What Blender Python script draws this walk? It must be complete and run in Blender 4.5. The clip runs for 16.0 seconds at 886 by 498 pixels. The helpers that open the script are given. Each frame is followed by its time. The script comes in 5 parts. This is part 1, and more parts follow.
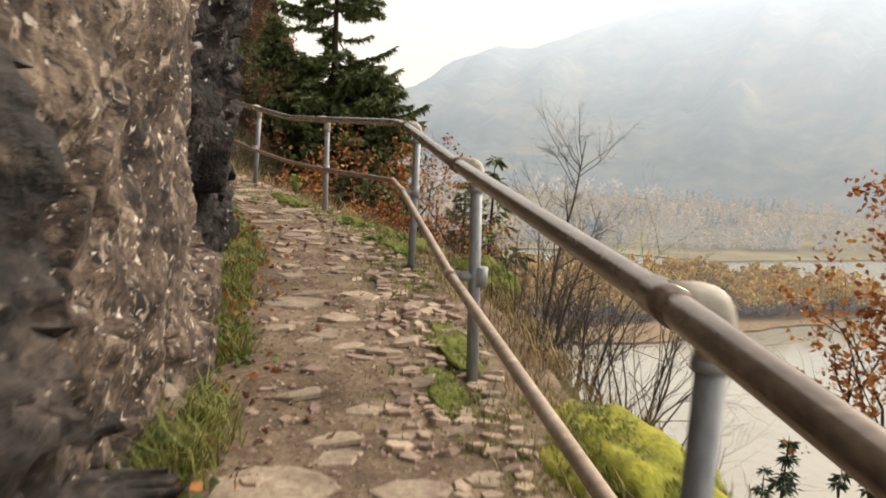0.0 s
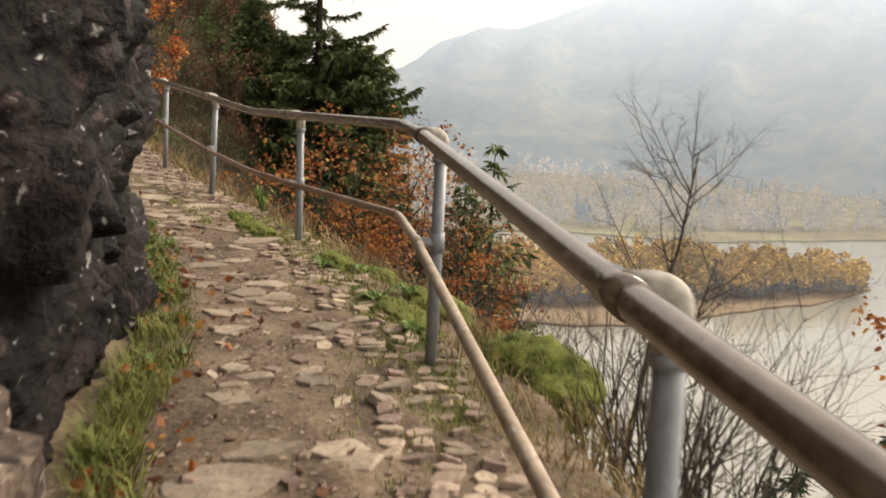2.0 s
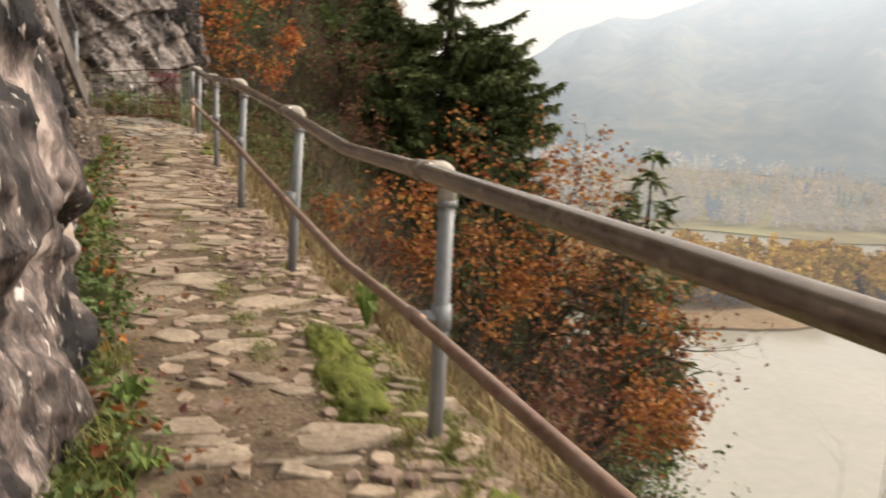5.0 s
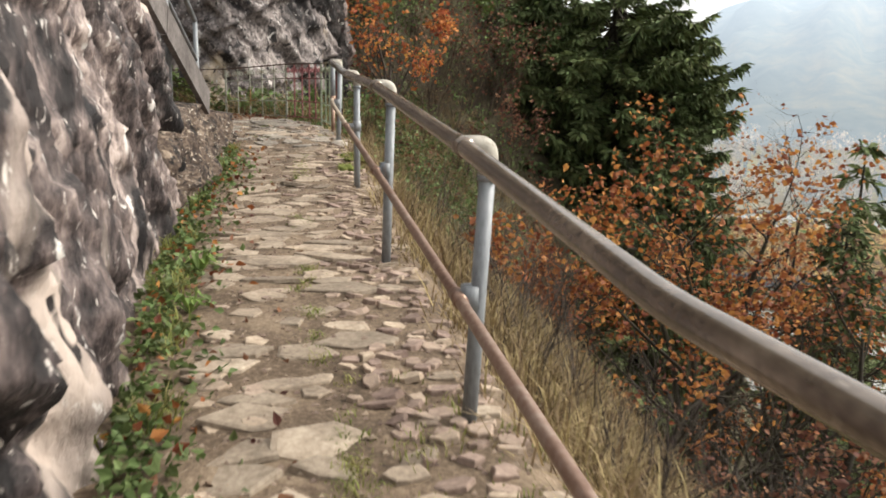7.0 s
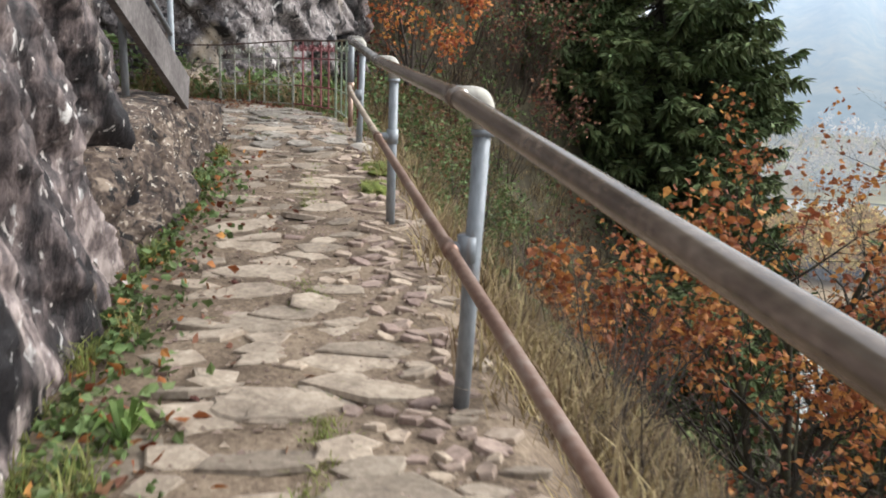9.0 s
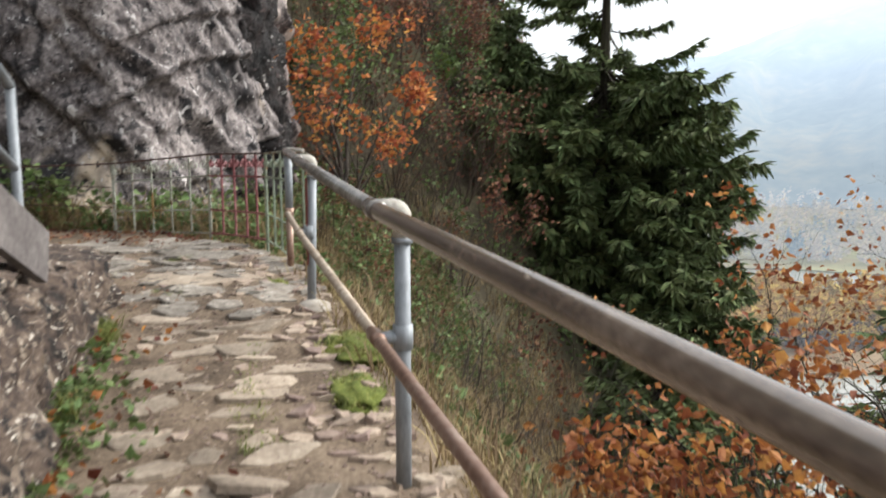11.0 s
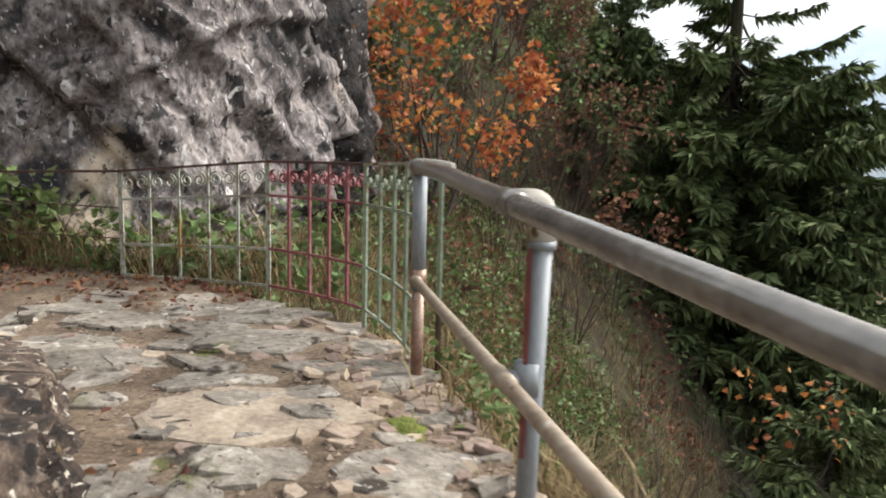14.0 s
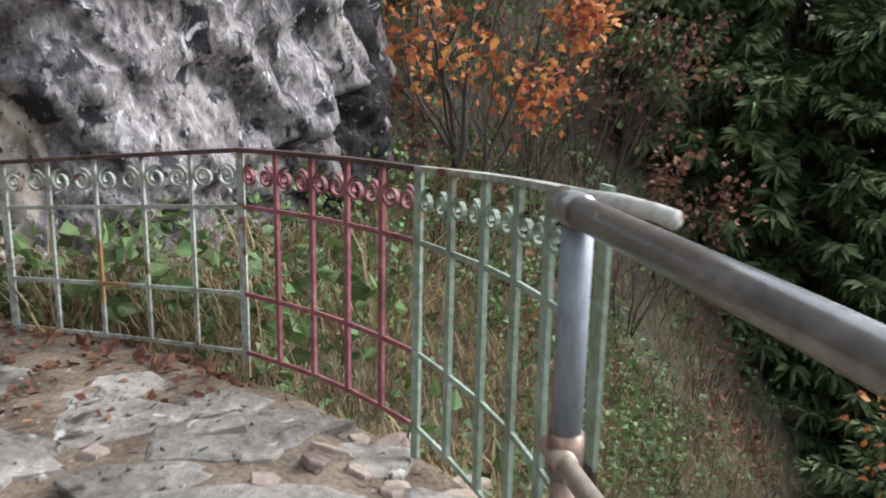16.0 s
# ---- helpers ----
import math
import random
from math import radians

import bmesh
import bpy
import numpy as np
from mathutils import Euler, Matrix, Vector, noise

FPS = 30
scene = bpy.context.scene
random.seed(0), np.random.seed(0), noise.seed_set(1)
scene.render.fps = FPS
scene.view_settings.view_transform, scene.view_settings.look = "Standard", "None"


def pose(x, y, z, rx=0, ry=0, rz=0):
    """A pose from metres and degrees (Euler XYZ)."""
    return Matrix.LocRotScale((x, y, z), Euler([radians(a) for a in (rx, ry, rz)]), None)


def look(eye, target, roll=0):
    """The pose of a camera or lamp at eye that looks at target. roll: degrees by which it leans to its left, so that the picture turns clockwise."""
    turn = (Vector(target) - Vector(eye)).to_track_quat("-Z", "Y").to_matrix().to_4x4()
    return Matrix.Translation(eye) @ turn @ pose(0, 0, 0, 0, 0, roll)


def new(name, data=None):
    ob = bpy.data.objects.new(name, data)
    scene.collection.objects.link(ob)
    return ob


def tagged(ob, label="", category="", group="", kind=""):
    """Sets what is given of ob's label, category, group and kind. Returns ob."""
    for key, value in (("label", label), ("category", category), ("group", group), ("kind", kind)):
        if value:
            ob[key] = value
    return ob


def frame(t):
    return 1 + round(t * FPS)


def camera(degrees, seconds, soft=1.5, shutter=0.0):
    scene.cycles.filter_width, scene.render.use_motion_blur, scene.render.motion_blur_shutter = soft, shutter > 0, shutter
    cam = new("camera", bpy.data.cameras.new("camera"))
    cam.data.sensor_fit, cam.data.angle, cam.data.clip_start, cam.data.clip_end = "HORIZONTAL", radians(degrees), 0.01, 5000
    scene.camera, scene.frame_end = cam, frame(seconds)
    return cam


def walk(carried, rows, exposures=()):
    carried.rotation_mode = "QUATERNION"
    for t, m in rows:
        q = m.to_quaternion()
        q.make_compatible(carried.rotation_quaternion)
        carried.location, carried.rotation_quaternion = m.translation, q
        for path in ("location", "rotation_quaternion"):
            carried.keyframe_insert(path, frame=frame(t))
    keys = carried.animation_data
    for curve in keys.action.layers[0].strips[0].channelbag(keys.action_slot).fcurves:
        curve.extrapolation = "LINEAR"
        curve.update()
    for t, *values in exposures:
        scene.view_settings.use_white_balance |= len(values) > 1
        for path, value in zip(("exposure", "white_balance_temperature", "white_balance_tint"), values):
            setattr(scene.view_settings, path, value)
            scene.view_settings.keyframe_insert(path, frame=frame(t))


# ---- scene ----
cam = camera(56.3, 16.0, soft=1.8, shutter=0.5)
METRES, EYE = 19.0, 1.5
ROWS = [
    (0.0, 0.0, 0.0, 0.0, 0.53, -9.39, -3.2),
    (0.5, -0.0026, 0.0335, 0.0005, 0.73, -9.01, -3.15),
    (1.0, -0.0045, 0.066, 0.0011, -1.18, -9.09, -3.43),
    (1.5, -0.009, 0.0986, 0.0021, -0.88, -10.09, -2.78),
    (2.0, -0.014, 0.1326, 0.0034, -0.3, -10.59, -2.98),
    (2.5, -0.0168, 0.1665, 0.0046, 0.11, -10.29, -1.94),
    (3.0, -0.0226, 0.1989, 0.0062, -1.08, -10.44, -1.76),
    (3.5, -0.0266, 0.2284, 0.0063, -2.84, -10.26, -2.98),
    (4.0, -0.0325, 0.2592, 0.0063, -2.97, -10.44, -3.85),
    (4.5, -0.0394, 0.2897, 0.0076, 0.27, -11.1, -4.9),
    (5.0, -0.0494, 0.3227, 0.0082, 8.18, -11.55, -2.82),
    (7.5, -0.1081, 0.4667, 0.0114, 18.41, -13.29, -1.45),
    (8.0, -0.1219, 0.4947, 0.0096, 18.35, -13.81, -2.39),
    (8.5, -0.1377, 0.5247, 0.011, 18.28, -14.37, -1.98),
    (9.0, -0.1544, 0.5499, 0.0126, 18.55, -14.55, -2.45),
    (11.5, -0.2293, 0.69, 0.0183, 9.66, -5.88, 0.77),
    (12.0, -0.2405, 0.7182, 0.0181, 5.88, -4.39, -0.82),
    (12.5, -0.253, 0.739, 0.0175, 6.91, -5.6, -1.31),
    (13.0, -0.2712, 0.7656, 0.0179, 12.36, -5.59, -0.43),
    (13.5, -0.2885, 0.7893, 0.017, 14.09, -6.52, -1.35),
    (14.0, -0.3049, 0.8142, 0.0174, 15.41, -8.52, -1.39),
    (14.5, -0.3206, 0.8373, 0.0184, 14.37, -10.07, -0.99),
    (15.0, -0.3308, 0.8656, 0.0185, 13.05, -10.65, -1.16),
    (15.5, -0.3441, 0.8921, 0.0204, 13.79, -10.9, -1.12),
    (16.0, -0.3544, 0.9185, 0.0217, 14.86, -12.7, -1.18),
]
LIGHT = [
    (0.0, 0.62, 7350, 12),
    (5.2, 0.62, 7400, 12),
    (7.3, 0.84, 6400, 8),
    (9.2, 0.82, 5900, 8),
    (11.5, 0.88, 6300, 8),
    (12.0, 0.68, 7500, 12),
    (13.0, 0.72, 7800, 12),
    (14.0, 0.9, 6200, 8),
    (16.0, 0.98, 5500, 8),
]
walk(cam, [(t, pose(0, 0, EYE) @ pose(METRES * x, METRES * y, METRES * z, 90 + pitch, roll, yaw)) for t, x, y, z, yaw, pitch, roll in ROWS], LIGHT)

# ---- sky and sun: bright overcast over a hazy valley ----
SUN_UP, SUN_ROUND = 38.0, 60.0
world = bpy.data.worlds.new("overcast_sky")
scene.world = world
world.use_nodes = True
wn, wl = world.node_tree.nodes, world.node_tree.links
sky = wn.new("ShaderNodeTexSky")
sky.sky_type, sky.sun_disc = "NISHITA", False
sky.sun_elevation, sky.sun_rotation = radians(SUN_UP), radians(SUN_ROUND)
sky.air_density, sky.dust_density, sky.ozone_density = 1.0, 8.0, 1.0
white = wn.new("ShaderNodeMix")
white.data_type = "RGBA"
white.inputs["Factor"].default_value = 0.65
white.inputs["B"].default_value = (11.5, 11.6, 11.5, 1)
wl.new(sky.outputs["Color"], white.inputs["A"])
wl.new(white.outputs["Result"], wn["Background"].inputs["Color"])
wn["Background"].inputs["Strength"].default_value = 0.09
sun = new("sun", bpy.data.lights.new("sun", "SUN"))
sun.data.energy, sun.data.angle, sun.data.color = 2.6, radians(20), (1.0, 0.95, 0.88)
sun.matrix_world = look((0, 0, 0), (-math.sin(radians(SUN_ROUND)) * math.cos(radians(SUN_UP)), -math.cos(radians(SUN_ROUND)) * math.cos(radians(SUN_UP)), -math.sin(radians(SUN_UP))))


# ---- materials ----
def material(name, stops, scale=4.0, rough=0.8, metal=0.0, bump=0.3, spots=None, streak=1.0, fine=30.0, island=0.0, piece=0.0, glow=None, detail=8.0, bump_dist=0.02, spec=0.3, thin=0.0, cracks=0.0, span=(0.34, 0.66), ior=1.5):
    """stops: colours along a large and a fine noise; spots: (colour, scale, size) of lichen; streak: vertical stretch; island, piece: lightness spread per island or object."""
    m = bpy.data.materials.new(name)
    m.use_nodes = True
    n, l = m.node_tree.nodes, m.node_tree.links
    b = n["Principled BSDF"]
    co = n.new("ShaderNodeTexCoord")
    geo = n.new("ShaderNodeNewGeometry")
    mp = n.new("ShaderNodeMapping")
    mp.inputs["Scale"].default_value = (1, 1, 1 / streak)
    l.new(geo.outputs["Position"], mp.inputs["Vector"])
    big, small = n.new("ShaderNodeTexNoise"), n.new("ShaderNodeTexNoise")
    for node, s in ((big, scale), (small, fine)):
        node.inputs["Scale"].default_value = s
        node.inputs["Detail"].default_value = detail
        node.inputs["Roughness"].default_value = 0.62
        l.new(mp.outputs["Vector"], node.inputs["Vector"])
    mix = n.new("ShaderNodeMath")
    mix.operation = "MULTIPLY_ADD"
    mix.inputs[1].default_value = 0.45
    l.new(small.outputs["Fac"], mix.inputs[0])
    half = n.new("ShaderNodeMath")
    half.operation = "MULTIPLY"
    half.inputs[1].default_value = 0.55
    l.new(big.outputs["Fac"], half.inputs[0])
    l.new(half.outputs[0], mix.inputs[2])
    ramp = n.new("ShaderNodeValToRGB")
    el = ramp.color_ramp.elements
    lo, hi = span
    for k, c in enumerate(stops):
        at = lo + (hi - lo) * k / max(1, len(stops) - 1)
        e = el[k] if k < 2 else el.new(at)
        e.position, e.color = at, (*c, 1)
    l.new(mix.outputs[0], ramp.inputs["Fac"])
    colour = ramp.outputs["Color"]
    for spot, s, size in spots or ():
        v = n.new("ShaderNodeTexNoise")
        v.inputs["Scale"].default_value, v.inputs["Detail"].default_value, v.inputs["Distortion"].default_value = s, 4, 0.6
        l.new(mp.outputs["Vector"], v.inputs["Vector"])
        cut = n.new("ShaderNodeMapRange")
        cut.inputs["From Min"].default_value, cut.inputs["From Max"].default_value = 1 - size, 1 - size + 0.07
        l.new(v.outputs["Fac"], cut.inputs["Value"])
        lay = n.new("ShaderNodeMix")
        lay.data_type = "RGBA"
        l.new(cut.outputs["Result"], lay.inputs["Factor"])
        l.new(colour, lay.inputs["A"])
        lay.inputs["B"].default_value = (*spot, 1)
        colour = lay.outputs["Result"]
    rift = None
    if cracks:
        warp, vor = n.new("ShaderNodeMix"), n.new("ShaderNodeTexVoronoi")
        warp.data_type = "VECTOR"
        warp.inputs["Factor"].default_value = 0.4
        tilt = n.new("ShaderNodeMapping")
        tilt.inputs["Rotation"].default_value, tilt.inputs["Scale"].default_value = (0.5, 0.6, 0.3), (1, 1, 0.5)
        l.new(mp.outputs["Vector"], tilt.inputs["Vector"])
        l.new(tilt.outputs["Vector"], warp.inputs["A"])
        l.new(big.outputs["Color"], warp.inputs["B"])
        vor.feature = "DISTANCE_TO_EDGE"
        vor.inputs["Scale"].default_value = cracks
        l.new(warp.outputs["Result"], vor.inputs["Vector"])
        rift = n.new("ShaderNodeMapRange")
        rift.inputs["From Max"].default_value = 0.014
        l.new(vor.outputs["Distance"], rift.inputs["Value"])
        lay = n.new("ShaderNodeMix")
        lay.data_type = "RGBA"
        l.new(rift.outputs["Result"], lay.inputs["Factor"])
        lay.inputs["A"].default_value = (*(c * 0.6 for c in stops[0]), 1)
        l.new(colour, lay.inputs["B"])
        colour = lay.outputs["Result"]
    if island or piece:
        src = geo.outputs["Random Per Island"]
        if piece:
            src = n.new("ShaderNodeObjectInfo").outputs["Random"]
        amount = island or piece
        mr = n.new("ShaderNodeMapRange")
        mr.inputs["To Min"].default_value, mr.inputs["To Max"].default_value = 1 - amount, 1 + amount
        l.new(src, mr.inputs["Value"])
        hsv = n.new("ShaderNodeHueSaturation")
        l.new(mr.outputs["Result"], hsv.inputs["Value"])
        l.new(colour, hsv.inputs["Color"])
        if island:
            hue = n.new("ShaderNodeMapRange")
            hue.inputs["To Min"].default_value, hue.inputs["To Max"].default_value = 0.468, 0.505
            l.new(src, hue.inputs["Value"])
            l.new(hue.outputs["Result"], hsv.inputs["Hue"])
        colour = hsv.outputs["Color"]
    l.new(colour, b.inputs["Base Color"])
    b.inputs["Roughness"].default_value, b.inputs["Metallic"].default_value = rough, metal
    b.inputs["Specular IOR Level"].default_value = spec
    b.inputs["IOR"].default_value = ior
    if bump:
        bp = n.new("ShaderNodeBump")
        bp.inputs["Strength"].default_value, bp.inputs["Distance"].default_value = bump, bump_dist
        l.new(mix.outputs[0], bp.inputs["Height"])
        if rift:
            tall = n.new("ShaderNodeMath")
            tall.operation = "MULTIPLY_ADD"
            tall.inputs[1].default_value = 0.15
            l.new(rift.outputs["Result"], tall.inputs[0])
            l.new(mix.outputs[0], tall.inputs[2])
            l.new(tall.outputs[0], bp.inputs["Height"])
        l.new(bp.outputs["Normal"], b.inputs["Normal"])
    if glow:
        b.inputs["Emission Color"].default_value, b.inputs["Emission Strength"].default_value = (*glow[0], 1), glow[1]
    if thin:
        tr = n.new("ShaderNodeBsdfTranslucent")
        l.new(colour, tr.inputs["Color"])
        ms = n.new("ShaderNodeMixShader")
        ms.inputs["Fac"].default_value = thin
        l.new(b.outputs["BSDF"], ms.inputs[1])
        l.new(tr.outputs["BSDF"], ms.inputs[2])
        l.new(ms.outputs["Shader"], n["Material Output"].inputs["Surface"])
    return m


M = {
    "rock_tan": material("lichened_rock", [(0.016, 0.012, 0.01), (0.052, 0.036, 0.028), (0.1, 0.072, 0.054), (0.2, 0.155, 0.118)], 3.0, 0.85, bump=0.9, fine=22, spots=[((0.014, 0.011, 0.01), 6.0, 0.42), ((0.24, 0.185, 0.14), 5, 0.36), ((0.3, 0.245, 0.19), 13, 0.385), ((0.016, 0.013, 0.012), 19, 0.41), ((0.5, 0.45, 0.38), 28, 0.37), ((0.15, 0.1, 0.025), 2.2, 0.31)], bump_dist=0.04, span=(0.4, 0.61)),
    "rock_black": material("black_weathered_basalt", [(0.003, 0.0026, 0.0025), (0.011, 0.0085, 0.0075), (0.03, 0.023, 0.02), (0.075, 0.058, 0.048)], 4.0, 0.55, bump=0.9, fine=24, spots=[((0.11, 0.08, 0.058), 3.3, 0.37), ((0.4, 0.37, 0.31), 7, 0.32), ((0.3, 0.27, 0.23), 22, 0.34)], bump_dist=0.05, spec=0.25, span=(0.4, 0.62)),
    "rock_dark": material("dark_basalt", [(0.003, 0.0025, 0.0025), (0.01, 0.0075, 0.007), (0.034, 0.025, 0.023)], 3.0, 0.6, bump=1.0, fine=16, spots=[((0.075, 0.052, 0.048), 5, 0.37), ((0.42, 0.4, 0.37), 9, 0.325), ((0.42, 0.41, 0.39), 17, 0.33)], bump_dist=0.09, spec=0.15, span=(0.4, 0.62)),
    "rock_violet": material("violet_grey_rock", [(0.011, 0.009, 0.0095), (0.055, 0.043, 0.042), (0.16, 0.125, 0.117), (0.4, 0.33, 0.3)], 1.4, 0.6, bump=0.9, fine=16, streak=2.6, spots=[((0.48, 0.4, 0.35), 1.2, 0.41), ((0.013, 0.011, 0.012), 1.7, 0.43), ((0.6, 0.57, 0.54), 13, 0.36), ((0.02, 0.016, 0.016), 7, 0.4), ((0.55, 0.5, 0.46), 27, 0.35)], bump_dist=0.06, span=(0.41, 0.6)),
    "cliff": material("pale_grey_cliff", [(0.02, 0.017, 0.018), (0.09, 0.075, 0.072), (0.2, 0.17, 0.161), (0.38, 0.335, 0.313)], 1.3, 0.75, bump=0.9, fine=18, streak=1.4, cracks=0.55, spots=[((0.52, 0.42, 0.32), 0.7, 0.375), ((0.016, 0.014, 0.015), 0.9, 0.395), ((0.02, 0.017, 0.018), 5.5, 0.43), ((0.5, 0.465, 0.44), 9, 0.365), ((0.025, 0.022, 0.022), 17, 0.405), ((0.56, 0.535, 0.51), 26, 0.35)], bump_dist=0.06, span=(0.38, 0.62)),
    "moss_rock": material("mossy_brown_hillside_rock", [(0.012, 0.01, 0.008), (0.04, 0.03, 0.02), (0.075, 0.062, 0.035), (0.12, 0.1, 0.06)], 0.9, 0.95, bump=1.0, fine=9, spots=[((0.085, 0.12, 0.018), 0.7, 0.43), ((0.05, 0.075, 0.014), 2.4, 0.42), ((0.14, 0.075, 0.03), 1.6, 0.35), ((0.01, 0.009, 0.008), 1.1, 0.38)], bump_dist=0.12),
    "soil": material("trodden_soil_and_grit", [(0.035, 0.025, 0.017), (0.1, 0.071, 0.048), (0.185, 0.136, 0.094), (0.29, 0.225, 0.16)], 3.0, 0.95, bump=0.8, fine=45, bump_dist=0.02),
    "stone": material("flat_path_stone", [(0.135, 0.105, 0.08), (0.27, 0.216, 0.163), (0.43, 0.357, 0.277)], 4.0, 0.85, bump=0.5, fine=35, piece=0.25, bump_dist=0.015),
    "stone_grey": material("grey_landing_stone", [(0.1, 0.085, 0.07), (0.225, 0.195, 0.162), (0.41, 0.365, 0.31)], 3.0, 0.9, bump=1.0, fine=22, piece=0.22, spots=[((0.1, 0.1, 0.035), 2.5, 0.37), ((0.05, 0.04, 0.03), 5, 0.41), ((0.46, 0.42, 0.37), 12, 0.36), ((0.03, 0.025, 0.02), 19, 0.38)], bump_dist=0.035),
    "stone_loose": material("broken_path_stone", [(0.14, 0.105, 0.08), (0.28, 0.22, 0.165), (0.42, 0.34, 0.26)], 4.0, 0.88, bump=0.5, fine=35, island=0.3, bump_dist=0.015),
    "slope": material("brown_brushy_slope", [(0.02, 0.016, 0.01), (0.045, 0.036, 0.02), (0.08, 0.068, 0.036), (0.055, 0.068, 0.022)], 0.7, 0.95, bump=0.9, fine=8, bump_dist=0.1),
    "pipe": material("galvanised_steel_pipe", [(0.13, 0.137, 0.145), (0.22, 0.232, 0.245), (0.3, 0.312, 0.325)], 5, 0.58, 0.35, bump=0.15, fine=60, streak=3, spots=[((0.14, 0.09, 0.06), 6, 0.33)], bump_dist=0.004),
    "rail": material("worn_brown_steel_pipe", [(0.055, 0.037, 0.026), (0.13, 0.092, 0.065), (0.25, 0.19, 0.142)], 4, 0.24, 0.25, spots=[((0.06, 0.033, 0.021), 14, 0.36), ((0.3, 0.24, 0.185), 18, 0.33)], bump=0.04, fine=50, bump_dist=0.004, spec=0.5, ior=2.0),
    "rust": material("rusty_steel_pipe", [(0.13, 0.07, 0.05), (0.24, 0.15, 0.11), (0.36, 0.28, 0.23)], 5, 0.42, 0.5, bump=0.35, fine=45, bump_dist=0.004),
    "rail_grey": material("worn_grey_steel_pipe", [(0.075, 0.063, 0.053), (0.155, 0.135, 0.117), (0.28, 0.25, 0.22)], 4, 0.25, 0.2, spots=[((0.14, 0.095, 0.065), 10, 0.36), ((0.4, 0.36, 0.32), 16, 0.33)], bump=0.04, fine=50, bump_dist=0.004, spec=0.5, ior=2.1),
    "rust_pale": material("pale_worn_steel_pipe", [(0.2, 0.145, 0.1), (0.34, 0.27, 0.205), (0.48, 0.41, 0.33)], 6, 0.5, 0.25, bump=0.35, fine=45, spots=[((0.15, 0.09, 0.06), 20, 0.37), ((0.55, 0.5, 0.43), 26, 0.36)], bump_dist=0.004),
    "water": material("still_grey_lake", [(0.24, 0.235, 0.2), (0.3, 0.29, 0.25)], 0.02, 0.15, bump=0.05, fine=0.2, bump_dist=0.3, spec=0.6),
}


# ---- geometry helpers ----
def mesh_object(name, verts, faces, mat, parent=None, label="", smooth=False):
    me = bpy.data.meshes.new(name)
    me.from_pydata(verts, [], faces)
    if mat:
        me.materials.append(mat)
    if smooth:
        me.polygons.foreach_set("use_smooth", [True] * len(me.polygons))
    me.update()
    ob = new(name, me)
    ob.parent = parent
    return tagged(ob, label)


def part(name, bm, mat, parent=None, label="", smooth=False):
    """Links a bmesh as one mesh object under a thing or a part."""
    me = bpy.data.meshes.new(name)
    bm.to_mesh(me)
    bm.free()
    me.materials.append(mat)
    if smooth:
        me.polygons.foreach_set("use_smooth", [True] * len(me.polygons))
    ob = new(name, me)
    ob.parent = parent
    return tagged(ob, label)


def thing(name, label, category, at=(0, 0, 0), group="", kind=""):
    ob = new(name)
    ob.location = at
    ob.empty_display_size = 0.1
    return tagged(ob, label, category, group, kind)


def tube(verts, faces, points, radii, sides=8, cap=True):
    """Adds a tapered tube along points to verts and faces."""
    first = len(verts)
    pts = [Vector(p) for p in points]
    side = None
    for i, p in enumerate(pts):
        d = (pts[min(i + 1, len(pts) - 1)] - pts[max(i - 1, 0)])
        if d.length < 1e-6:
            d = Vector((0, 0, 1))
        d.normalize()
        if side is None:
            side = d.orthogonal().normalized()
        side = side - d * side.dot(d)
        if side.length < 1e-5:
            side = d.orthogonal()
        side.normalize()
        up = d.cross(side)
        r = radii[i] if hasattr(radii, "__len__") else radii
        for k in range(sides):
            a = 2 * math.pi * k / sides
            verts.append(tuple(p + (side * math.cos(a) + up * math.sin(a)) * r))
    for i in range(len(pts) - 1):
        for k in range(sides):
            a, b = first + i * sides + k, first + i * sides + (k + 1) % sides
            faces.append((a, b, b + sides, a + sides))
    if cap:
        faces.append(tuple(range(first + sides - 1, first - 1, -1)))
        last = first + (len(pts) - 1) * sides
        faces.append(tuple(range(last, last + sides)))


def tube_object(name, points, radii, mat, parent=None, label="", sides=12, base=(0, 0, 0)):
    v, f = [], []
    tube(v, f, [Vector(p) - Vector(base) for p in points], radii, sides)
    return mesh_object(name, v, f, mat, parent, label, smooth=True)


def rounded(points, radius=0.05, steps=5):
    """A polyline with its inner corners rounded."""
    pts = [Vector(p) for p in points]
    out = [pts[0]]
    for a, b, c in zip(pts, pts[1:], pts[2:]):
        r = min(radius, (b - a).length * 0.45, (c - b).length * 0.45)
        p, q = b + (a - b).normalized() * r, b + (c - b).normalized() * r
        for k in range(steps + 1):
            t = k / steps
            out.append(p * (1 - t) ** 2 + b * 2 * t * (1 - t) + q * t * t)
    out.append(pts[-1])
    return out


def along(table, y):
    """A value from a short table of (y, value), straight between its rows."""
    if y <= table[0][0]:
        return table[0][1]
    for (y0, a), (y1, b) in zip(table, table[1:]):
        if y <= y1:
            return a + (b - a) * (y - y0) / (y1 - y0)
    return table[-1][1]


def soft(a, b, x):
    t = min(1.0, max(0.0, (x - a) / (b - a)))
    return t * t * (3 - 2 * t)


def fuzz(x, y, z=0.0, octaves=4):
    return noise.fractal(Vector((x, y, z)), 0.9, 2.1, octaves)


SLANT = Euler((radians(24), radians(31), radians(17))).to_matrix()


